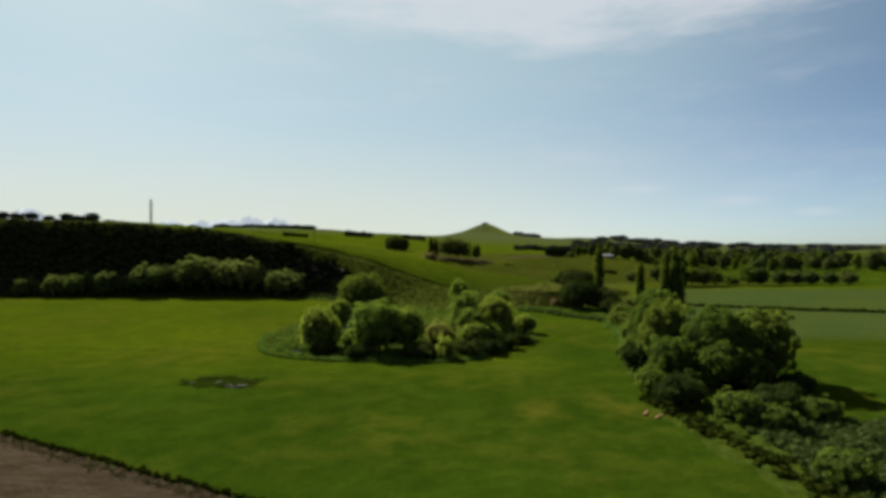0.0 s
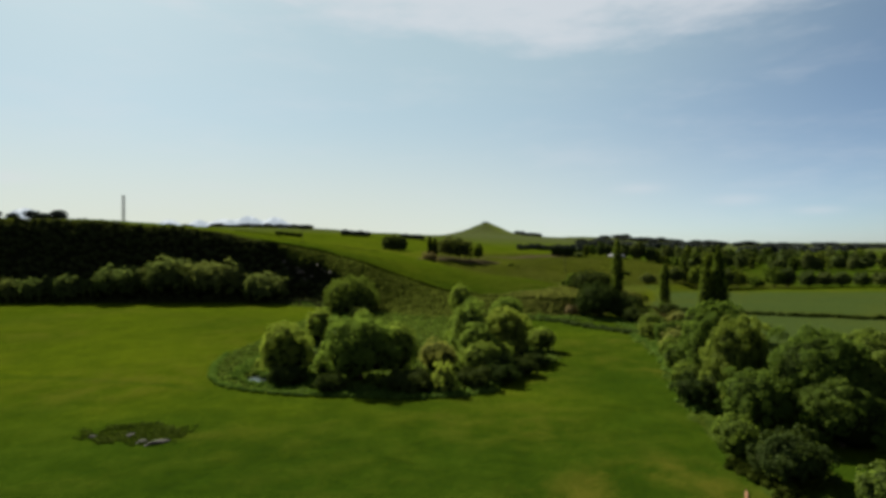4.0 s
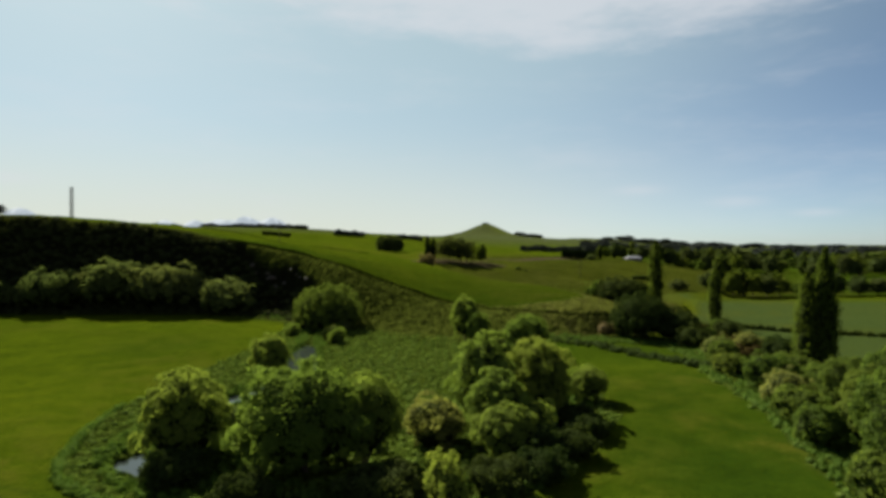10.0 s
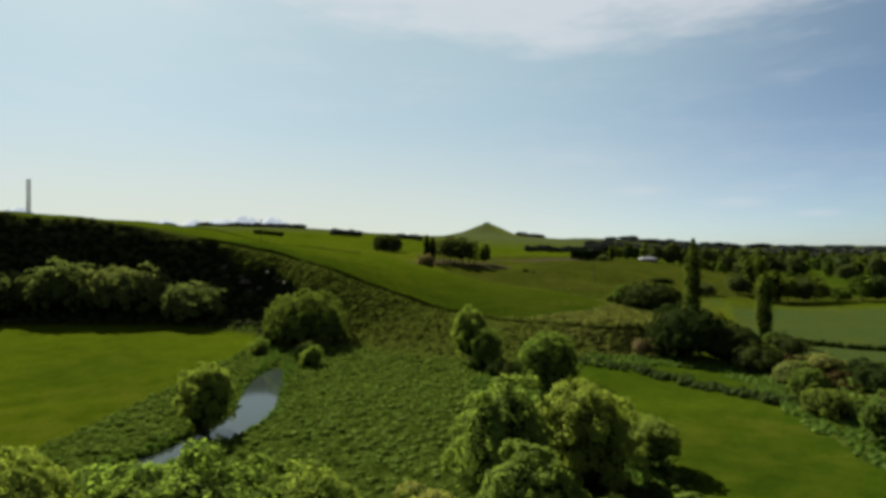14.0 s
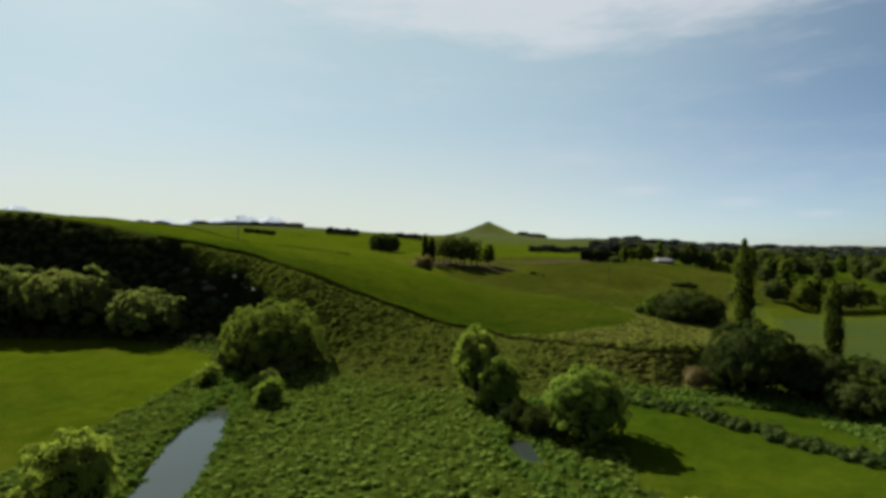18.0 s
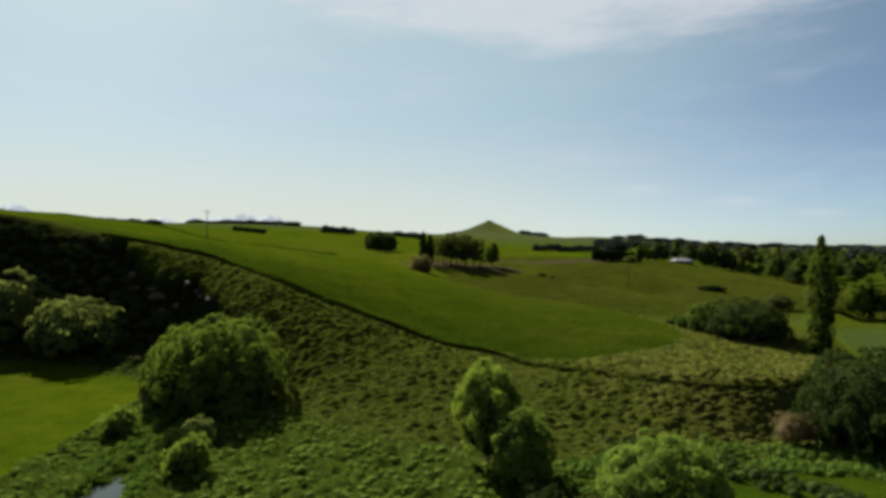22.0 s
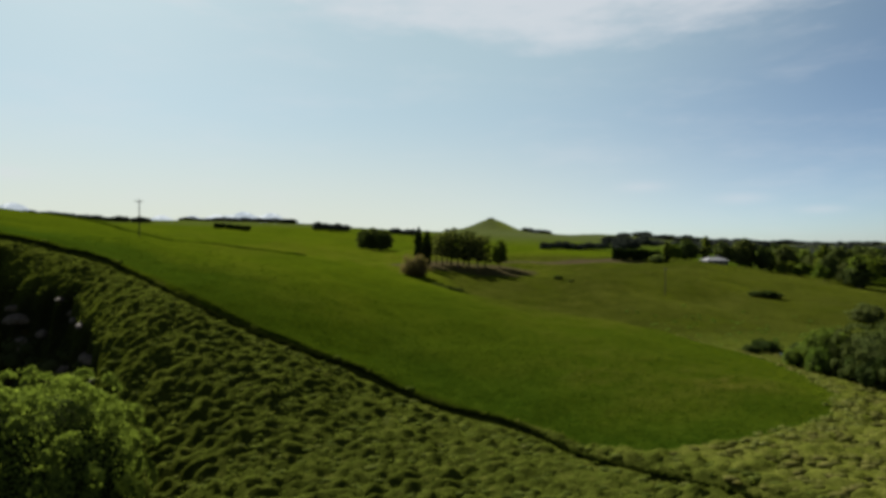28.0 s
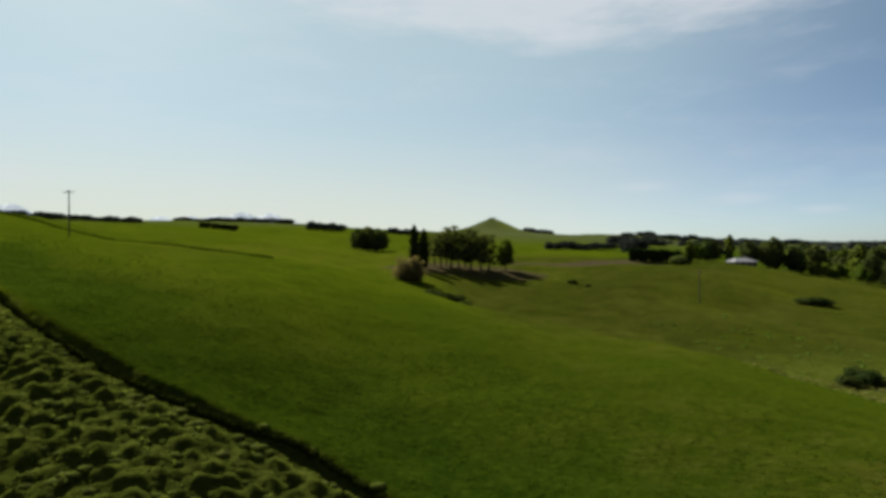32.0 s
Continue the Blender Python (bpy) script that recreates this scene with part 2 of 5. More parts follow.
def ground_material():
    """Pasture, rough grass, ploughed soil and dry patches, plus painted scarp shade and far haze, blended by the cover
    laid over the ground.
    """
    m, nt, b = material("pasture", 0.9)
    b.inputs["Specular IOR Level"].default_value = 0.0
    b.inputs["Sheen Weight"].default_value, b.inputs["Sheen Roughness"].default_value = 0.08, 0.3
    b.inputs["Sheen Tint"].default_value = (0.62, 0.80, 0.03, 1)
    at = nt.nodes.new("ShaderNodeAttribute")
    at.attribute_name = "cover"
    sep = nt.nodes.new("ShaderNodeSeparateColor")
    nt.links.new(at.outputs["Color"], sep.inputs["Color"])
    at2 = nt.nodes.new("ShaderNodeAttribute")
    at2.attribute_name = "tone"
    sep2 = nt.nodes.new("ShaderNodeSeparateColor")
    nt.links.new(at2.outputs["Color"], sep2.inputs["Color"])
    wide = noise_node(nt, 0.022, 4, 0.6)
    mid = noise_node(nt, 0.16, 5, 0.65)
    fine = noise_node(nt, 1.6, 5, 0.7)
    streak = noise_node(nt, 0.55, 6, 0.72, "Object", (0.8, 1.0, 1.0, 24))
    f = math_node(nt, "ADD", math_node(nt, "MULTIPLY", wide, 0.26), math_node(nt, "ADD", math_node(nt, "MULTIPLY", mid, 0.28), math_node(nt, "ADD", math_node(nt, "MULTIPLY", streak, 0.24), math_node(nt, "MULTIPLY", fine, 0.22))))
    grass = ramp_node(nt, f, [(0.41, (0.0151, 0.0252, 0.0013)), (0.5, (0.0249, 0.0378, 0.0017)), (0.59, (0.0390, 0.0517, 0.0023))])
    lush = ramp_node(nt, f, [(0.41, (0.0059, 0.0151, 0.0015)), (0.5, (0.0097, 0.0225, 0.0017)), (0.59, (0.0155, 0.0305, 0.0028))])
    grass = mixed(nt, sep2.outputs["Red"], grass, lush)
    pale = ramp_node(nt, f, [(0.36, (0.0161, 0.0266, 0.0077)), (0.64, (0.0238, 0.0351, 0.0106))])
    grass = mixed(nt, sep2.outputs["Green"], grass, pale)
    dry = ramp_node(nt, fine, [(0.3, (0.0264, 0.0304, 0.0026)), (0.7, (0.0475, 0.0462, 0.0066))])
    grass = mixed(nt, math_node(nt, "MULTIPLY", sep.outputs["Blue"], step_node(nt, mid, 0.38, 0.66)), grass, dry)
    weeds = ramp_node(nt, noise_node(nt, 0.9, 5, 0.7), [(0.3, (0.0080, 0.0145, 0.0020)), (0.5, (0.0190, 0.0300, 0.0040)), (0.7, (0.0360, 0.0480, 0.0080))])
    gaps = ramp_node(nt, noise_node(nt, 1.1, 5, 0.7), [(0.3, (0.0150, 0.0201, 0.0029)), (0.55, (0.0301, 0.0374, 0.0058)), (0.75, (0.0518, 0.0538, 0.0114))])
    at3 = nt.nodes.new("ShaderNodeAttribute")
    at3.attribute_name = "crop_haze"
    sep3 = nt.nodes.new("ShaderNodeSeparateColor")
    nt.links.new(at3.outputs["Color"], sep3.inputs["Color"])
    at4 = nt.nodes.new("ShaderNodeAttribute")
    at4.attribute_name = "slope"
    at5 = nt.nodes.new("ShaderNodeAttribute")
    at5.attribute_name = "sere"
    sere = ramp_node(nt, noise_node(nt, 0.8, 5, 0.7), [(0.3, (0.0275, 0.0338, 0.0052)), (0.55, (0.0525, 0.0587, 0.0106)), (0.75, (0.0850, 0.0850, 0.0206))])
    gaps = mixed(nt, at5.outputs["Fac"], gaps, sere)
    weeds = mixed(nt, at4.outputs["Fac"], weeds, gaps)
    edge = math_node(nt, "ADD", sep.outputs["Red"], math_node(nt, "MULTIPLY", math_node(nt, "SUBTRACT", fine, 0.5), 0.5))
    col = mixed(nt, step_node(nt, edge, 0.38, 0.62), grass, weeds)
    clods = math_node(nt, "ADD", math_node(nt, "MULTIPLY", noise_node(nt, 0.5, 6, 0.72, "Object", (0.35, 1.5, 1, 27)), 0.6), math_node(nt, "MULTIPLY", fine, 0.4))
    soil = ramp_node(nt, clods, [(0.36, (0.0140, 0.0090, 0.0066)), (0.5, (0.0270, 0.0185, 0.0140)), (0.66, (0.0520, 0.0385, 0.0290))])
    edge2 = math_node(nt, "ADD", sep.outputs["Green"], math_node(nt, "MULTIPLY", math_node(nt, "SUBTRACT", fine, 0.5), 0.3))
    col = mixed(nt, step_node(nt, edge2, 0.42, 0.58), col, soil)
    sward = ramp_node(nt, math_node(nt, "ADD", math_node(nt, "MULTIPLY", noise_node(nt, 1.3, 5, 0.7, "Object", (0.7, 1.2, 1, 30)), 0.6), math_node(nt, "MULTIPLY", f, 0.4)), [(0.36, (0.0053, 0.0111, 0.0010)), (0.5, (0.0128, 0.0213, 0.0014)), (0.64, (0.0257, 0.0349, 0.0029))])
    olive = ramp_node(nt, f, [(0.42, (0.0081, 0.0098, 0.0017)), (0.5, (0.0158, 0.0182, 0.0031)), (0.58, (0.0267, 0.0287, 0.0053))])
    worn = ramp_node(nt, math_node(nt, "ADD", math_node(nt, "MULTIPLY", fine, 0.6), math_node(nt, "MULTIPLY", streak, 0.4)), [(0.36, (0.0150, 0.0172, 0.0018)), (0.5, (0.0265, 0.0262, 0.0040)), (0.66, (0.0520, 0.0480, 0.0120))])
    blotch = math_node(nt, "ADD", math_node(nt, "MULTIPLY", mid, 0.6), math_node(nt, "MULTIPLY", streak, 0.4))
    sward = mixed(nt, math_node(nt, "MULTIPLY", sep.outputs["Blue"], step_node(nt, blotch, 0.42, 0.58)), sward, worn)
    thick_sward = ramp_node(nt, math_node(nt, "ADD", math_node(nt, "MULTIPLY", streak, 0.5), math_node(nt, "MULTIPLY", fine, 0.5)), [(0.36, (0.0033, 0.0085, 0.0007)), (0.5, (0.0084, 0.0169, 0.0012)), (0.64, (0.0169, 0.0281, 0.0023))])
    sward = mixed(nt, sep2.outputs["Red"], sward, thick_sward)
    col = mixed(nt, sep3.outputs["Red"], col, sward)
    col = mixed(nt, math_node(nt, "MULTIPLY", sep3.outputs["Green"], step_node(nt, wide, 0.18, 0.45)), col, olive)
    # distance haze mixed into the colour of the far hills
    hill_haze = ramp_node(nt, f, [(0.36, (0.0240, 0.0290, 0.0130)), (0.64, (0.0380, 0.0430, 0.0210))])
    col = mixed(nt, sep3.outputs["Blue"], col, hill_haze)
    # near-black ground among the scrub, with the scarp's shade in its colour
    litter_shade = ramp_node(nt, fine, [(0.3, (0.0040, 0.0052, 0.0020)), (0.7, (0.0132, 0.0146, 0.0066))])
    col = mixed(nt, sep2.outputs["Blue"], col, litter_shade)
    nt.links.new(col, b.inputs["Base Color"])
    bump(nt, b, math_node(nt, "ADD", fine, math_node(nt, "MULTIPLY", mid, 2.0)), 0.7, 0.35)
    return m


GROUND = ground_material()


def plain_material(name, c1, c2, scale, rough=0.85, metal=0.0, relief=0.3):
    m, nt, b = material(name, rough)
    f = noise_node(nt, scale, 5, 0.6)
    nt.links.new(ramp_node(nt, f, [(0.3, c1), (0.7, c2)]), b.inputs["Base Color"])
    b.inputs["Metallic"].default_value = metal
    bump(nt, b, f, relief, 0.03)
    return m


def water_material():
    m, nt, b = material("stream_water", 0.06)
    b.inputs["Base Color"].default_value = (0.018, 0.024, 0.02, 1)
    b.inputs["Specular IOR Level"].default_value = 0.5
    b.inputs["IOR"].default_value = 1.33
    bump(nt, b, noise_node(nt, 1.3, 3, 0.5), 0.06, 0.05)
    return m


WATER = water_material()
POST = plain_material("weathered_timber", (0.0275, 0.0237, 0.0187), (0.0605, 0.0523, 0.0429), 5.0)
CONCRETE = plain_material("pale_concrete", (0.20, 0.20, 0.19), (0.30, 0.30, 0.29), 2.0)
ROOF = plain_material("pale_roof_iron", (0.12, 0.124, 0.128), (0.18, 0.184, 0.19), 1.0, 0.4)
WALLPAINT = plain_material("cream_weatherboard", (0.10, 0.095, 0.08), (0.14, 0.132, 0.112), 2.0)
DARKGLASS = plain_material("window_glass", (0.02, 0.025, 0.03), (0.03, 0.035, 0.04), 1.0, 0.08, 0.0, 0.0)
CERAMIC = plain_material("insulator_glaze", (0.25, 0.2, 0.17), (0.35, 0.3, 0.26), 3.0, 0.25, 0.0, 0.0)
ROCK = plain_material("limestone", (0.017, 0.015, 0.011), (0.034, 0.031, 0.024), 1.2, 0.95)


def mountain_material():
    m, nt, b = material("far_mountain", 1.0)
    f = noise_node(nt, 0.004, 5, 0.6)
    # pale emission stands in for the haze in front of the mountains
    col = ramp_node(nt, f, [(0.3, (0.158, 0.181, 0.200)), (0.7, (0.168, 0.190, 0.206))])
    b.inputs["Base Color"].default_value = (0.03, 0.035, 0.04, 1)
    nt.links.new(col, b.inputs["Emission Color"])
    b.inputs["Emission Strength"].default_value = 1.0
    return m


MOUNTAIN = mountain_material()

# ---- the lie of the land ----
# terrace foot, lip (fence), crest, gully, hill and far rises as lines across the view: x, y, z
FOOT = [(-400, 296), (-200, 290), (-85, 290), (-60, 276), (-42, 262), (-22, 250), (-5, 238), (15, 232), (40, 234), (56, 239), (75, 256), (90, 278), (120, 335), (200, 405), (400, 450)]
LIP = [(-400, 345, 46), (-182, 328, 40), (-118, 322, 34.3), (-90, 314, 29.3), (-70, 309, 26.3), (-54, 302, 23.3), (-36, 288, 19.25), (-20, 281.5, 14.05), (-8, 279, 9.35), (0, 274, 7.5), (9, 268, 6.8), (19, 258, 6.3), (33, 248.5, 6.2), (49, 246, 6.4), (60, 253, 5.8), (75, 270, 5), (90, 292, 4), (120, 345, 3), (200, 420, 3), (400, 480, 5)]
CREST = [(-400, 430, 46), (-182, 375, 41), (-118, 385, 34.6), (-80, 346, 28.0), (-44, 370, 23.5), (-20, 362, 20), (4, 345, 14.8), (18, 338, 11.5), (30, 328, 10.3), (45, 312, 10), (53, 296, 7.2), (64, 284, 5.8), (77, 288, 5.2), (95, 312, 4), (130, 360, 3.5), (220, 440, 3.5), (400, 500, 6)]
GULLY = [(-400, 540, 42), (-182, 490, 35), (-118, 465, 29), (-80, 432, 25.4), (-44, 425, 18), (-20, 402, 15), (4, 392, 9), (18, 385, 6.5), (30, 376, 5.5), (43, 365, 4.5), (60, 345, 3.5), (77, 335, 3), (100, 350, 3), (150, 400, 4), (220, 460, 4), (400, 520, 6)]
HILL = [(-400, 760, 48), (-182, 720, 39), (-100, 650, 28), (-50, 640, 19.5), (-25, 520, 17), (-9, 468, 17), (10, 475, 16.5), (30, 490, 15), (55, 500, 15.5), (80, 490, 17), (120, 500, 17.2), (165, 540, 15.5), (195, 525, 10), (260, 560, 6), (400, 620, 6)]
FAR = [(-600, 900, 52), (-182, 860, 43), (-80, 840, 38), (-20, 820, 31), (40, 800, 24), (120, 780, 20), (260, 800, 12), (600, 850, 10)]
RISE = [(-1100, 1500, 85), (-430, 1500, 74), (-240, 1500, 65), (-110, 1500, 55), (0, 1500, 50), (150, 1500, 45), (400, 1500, 30), (900, 1500, 16)]
RIDGE = [(-1500, 2300, 95), (-600, 2300, 85), (0, 2300, 66), (200, 2300, 62), (600, 2000, 54), (760, 2000, 40), (1100, 2200, 26), (2200, 2300, 28)]


# brink of the eroded face at the end of the scarp: x, y
BRINK = [(-400, 500), (-90, 330), (-80, 309), (-74, 303), (-66, 298), (-56, 295), (-50.5, 288.5), (-45.6, 283), (-42, 278.5), (-39, 271), (-37, 255), (-35, 200), (400, 200)]


def soft_line(line, x, spread=5.0):
    a = np.array(line, float)
    cols = []
    for k in range(1, a.shape[1]):
        cols.append(sum(w * np.interp(x + s * spread, a[:, 0], a[:, k]) for s, w in ((-1, 0.25), (0, 0.5), (1, 0.25))))
    return cols


# the stream: from the terrace foot round the loop, back to the slope and away beside the lane
STREAM = [(-62, 283), (-46, 269), (-40, 252), (-37, 235), (-33.5, 212), (-29.5, 191), (-34.5, 173), (-40, 157), (-37, 142.5), (-26, 134.5), (-11, 131.5), (1, 132), (10.5, 142), (18, 156), (21, 171), (17, 190), (11.5, 206), (14, 220), (26, 230), (44, 231), (60, 226), (62, 207), (58, 188), (54, 160), (47, 135), (42, 114), (40, 98), (38.5, 80), (40.5, 60), (42, 20)]


def smooth_path(points, per=8):
    p = np.array([points[0], *points, points[-1]], float)
    out = []
    for i in range(1, len(p) - 2):
        a, b, c, d = p[i - 1], p[i], p[i + 1], p[i + 2]
        for t in np.arange(per) / per:
            out.append(0.5 * (2 * b + (c - a) * t + (2 * a - 5 * b + 4 * c - d) * t ** 2 + (3 * b - a - 3 * c + d) * t ** 3))
    out.append(p[-2])
    return np.array(out)


STREAM_PATH = smooth_path(STREAM)


def path_distance(x, y, path):
    x, y = np.asarray(x, float), np.asarray(y, float)
    best = np.full(x.shape, 1e9)
    for a, b in zip(path[:-1, :2], path[1:, :2]):
        d = b - a
        t = np.clip(((x - a[0]) * d[0] + (y - a[1]) * d[1]) / max(d @ d, 1e-9), 0, 1)
        best = np.minimum(best, np.hypot(x - a[0] - t * d[0], y - a[1] - t * d[1]))
    return best


POOLS = [(0, 0.5), (1, 0.6), (2.2, 0.5), (3.3, 0.5), (3.6, 1.8), (4, 2.9), (5, 2.8), (6, 2.0), (6.5, 0.6), (7.6, 0.5), (8, 1.7), (8.4, 0.5), (10.4, 0.4), (10.8, 1.8), (11.2, 0.4), (12.7, 0.4), (13.1, 1.6), (13.6, 0.5), (15.5, 0.5), (16.1, 1.5), (16.6, 0.3), (18, 0.0), (30, 0.0)]


def water_half(x, y):
    """Half the width of open water at the stretch of stream nearest to each place."""
    x, y = np.asarray(x, float), np.asarray(y, float)
    best, at = np.full(x.shape, 1e9), np.zeros(x.shape)
    for i, q in enumerate(STREAM_PATH[:, :2]):
        d = (x - q[0]) ** 2 + (y - q[1]) ** 2
        at = np.where(d < best, i / 8.0, at)
        best = np.minimum(best, d)
    return np.interp(at, [q[0] for q in POOLS], [q[1] for q in POOLS])


def sstep(v, lo, hi):
    t = np.clip((v - lo) / (hi - lo), 0, 1)
    return t * t * (3 - 2 * t)


def waves(x, y, size, seed, octaves=3):
    """Smooth pseudo-random relief between about -1 and 1."""
    rng = np.random.RandomState(seed)
    out, amp, total = np.zeros(np.shape(x)), 1.0, 0.0
    for o in range(octaves):
        for _ in range(4):
            a, ph = rng.uniform(0, 6.283, 2)
            k = 6.283 / size * rng.uniform(0.7, 1.4)
            out = out + amp * np.sin(k * (x * math.cos(a) + y * math.sin(a)) + ph + 1.5 * np.sin(k * 0.6 * (y * math.cos(a) - x * math.sin(a)) + ph * 2))
        total += amp * 2.2
        amp, size = amp * 0.5, size * 0.5
    return out / total


def under_brink(x, y, lo, hi):
    """1 below the brink of the eroded face, 0 above it, with an uneven edge."""
    b = np.array(BRINK, float)
    return 1 - sstep(y - np.interp(x, b[:, 0], b[:, 1]) + 1.3 * waves(x, y, 7, 91, 2), lo, hi)


def height(x, y, channel=True):
    x, y = np.asarray(x, float), np.asarray(y, float)
    fy, = soft_line(FOOT, x)
    lines = [soft_line(L, x, s) for L, s in ((LIP, 4), (CREST, 7), (GULLY, 8), (HILL, 12), (FAR, 30), (RISE, 60), (RIDGE, 90))]
    zero = np.zeros(x.shape)
    Y = np.stack([zero - 3000, fy - 25, fy] + [l[0] for l in lines] + [zero + 5200])
    Z = np.stack([zero, zero, zero + 0.4] + [l[1] for l in lines] + [zero + 45])
    h, d = np.diff(Y, axis=0), np.diff(Z, axis=0) / np.diff(Y, axis=0)
    m = np.zeros(Y.shape)
    w1, w2 = 2 * h[1:] + h[:-1], h[1:] + 2 * h[:-1]
    same = d[1:] * d[:-1] > 0
    with np.errstate(divide="ignore", invalid="ignore"):
        m[1:-1] = np.where(same, (w1 + w2) / (w1 / d[:-1] + w2 / d[1:]), 0)
    k = np.clip((y[None] >= Y).sum(axis=0) - 1, 0, len(Y) - 2)[None]
    y0, z0, m0, hh = (np.take_along_axis(v, k, 0)[0] for v in (Y, Z, m, h))
    z1, m1 = np.take_along_axis(Z, k + 1, 0)[0], np.take_along_axis(m, k + 1, 0)[0]
    t = np.clip((y - y0) / hh, 0, 1)
    z = (1 + 2 * t) * (1 - t) ** 2 * z0 + t * (1 - t) ** 2 * hh * m0 + t * t * (3 - 2 * t) * z1 + t * t * (t - 1) * hh * m1
    up = sstep(y, fy - 5, fy + 30)
    z = z + up * 0.5 * waves(x, y, 45, 3) + 0.12 * waves(x, y, 18, 4)
    z = z + sstep(y, 330, 520) * (1.4 * waves(x, y, 120, 5) + sstep(y, 700, 1500) * 4 * waves(x, y, 500, 6))
    # a shallow hollow below the crest of the hill
    z = z - 2.6 * np.exp(-(((x - 93) / 15) ** 2 + ((y - 409) / 17) ** 2)) + 0.9 * np.exp(-(((x - 68) / 13) ** 2 + ((y - 424) / 22) ** 2))
    # the lone cone on the skyline
    r = np.hypot((x - 185) / 1.0, (y - 2480) / 1.2)
    z = z + 59 * np.exp(-(r / 102) ** 1.55) + 6 * np.exp(-(r / 220) ** 2)
    # the terrace edge drops away in a low bank
    ly = lines[0][0]
    z = z - 0.8 * (1 - sstep(y - ly, -1.1, 0.3)) * sstep(y - ly, -14, -2) * sstep(x, -100, -85) * (1 - sstep(x, 50, 62)) * (1 - 0.6 * sstep(x, -5, 15))
    # the slope breaks off into a steep eroded face
    z = z - 4.6 * under_brink(x, y, -2.6, 0.2) * sstep(y - fy, 2, 11) * sstep(x, -92, -78) * (1 - sstep(y - ly, -3.5, -1.5))
    if channel:
        hw = water_half(x, y)
        d = path_distance(x, y, STREAM_PATH)
        z = z - (0.25 + 1.1 * sstep(hw, 0.4, 1.4)) * (1 - sstep(d, np.maximum(hw - 0.6, 0.3), hw + 1.9)) * (1 - sstep(y, fy - 2, fy + 6))
    return z


def gz(x, y):
    return float(height(np.array([x]), np.array([y]))[0])


def inside(x, y, poly):
    c = np.zeros(np.shape(x), bool)
    p = np.asarray(poly, float)
    for (x0, y0), (x1, y1) in zip(p, np.roll(p, -1, axis=0)):
        cross = ((y0 > y) != (y1 > y)) & (x < (x1 - x0) * (y - y0) / (y1 - y0 + 1e-12) + x0)
        c ^= cross
    return c


LOOP = STREAM_PATH[8:18 * 8]      # the bend that the stream makes round the rough island


# the mown tongue of pasture on the terrace, along the fence and round its tip
PADDOCK = [(x, y) for x, y, z in LIP[:11]] + [(20, 259.5), (32, 260), (43, 265), (51, 275), (54, 289), (53, 304), (48, 318), (40, 345), (24, 400), (0, 470), (-80, 640), (-400, 640)]


RIM = [(-51.5, 166), (-49, 152), (-44.4, 140), (-38.9, 134.3), (-30.2, 130.1), (-23.3, 128.6), (-15.6, 127.6), (-8.3, 127), (2, 127.5), (10, 131)]
WEST_BANK = RIM[::-1] + [(-50, 190), (-49, 212), (-48.5, 240), (-50, 256), (-58, 280), (-45, 268), (-38, 240), (-33.5, 212), (-29.5, 191), (-34.5, 173), (-40, 157), (-37, 142.5), (-26, 134.5), (-11, 131.5), (1, 132)]
EAST_BANK = [(18, 148), (24, 154), (29, 167), (27, 180), (23, 196), (24, 205), (21, 214), (14, 217), (11, 206), (17, 190), (21, 171), (18, 156)]


def rough_cover(x, y):
    fy, = soft_line(FOOT, x)
    isl = inside(x, y, np.vstack([LOOP[:, :2], [(14, 240), (-40, 265)]]))
    d = path_distance(x, y, STREAM_PATH)
    r = np.where(isl, 1.0, 0.0)
    wob = 1.2 * waves(x, y, 9, 11)
    r = np.where(inside(x + 0.5 * wob, y + 0.5 * wob, WEST_BANK) | inside(x + wob, y, EAST_BANK), 1.0, r)
    r = np.maximum(r, 1 - sstep(d + 0.7 * wob, 3.6, 5.2))
    mown = inside(x + 0.3 * wob, y + 0.3 * wob, PADDOCK)
    slope = sstep(y - fy + wob, -5, -2) * np.where(mown, 0.0, 1.0) * (1 - sstep(x - 0.2 * (y - 250), 86, 100)) * (1 - sstep(y, 340, 380))
    r = np.maximum(r, slope)
    strip = sstep(x - 0.02 * y, 60, 64) * (1 - sstep(x + wob, 82, 88)) * sstep(y, 180, 195) * (1 - sstep(y, 245, 260))
    return np.maximum(r, strip)


def axis(spans):
    out = []
    for a, b, s in spans:
        out.extend(np.arange(a, b, s))
    out.append(spans[-1][1])
    return np.array(out)


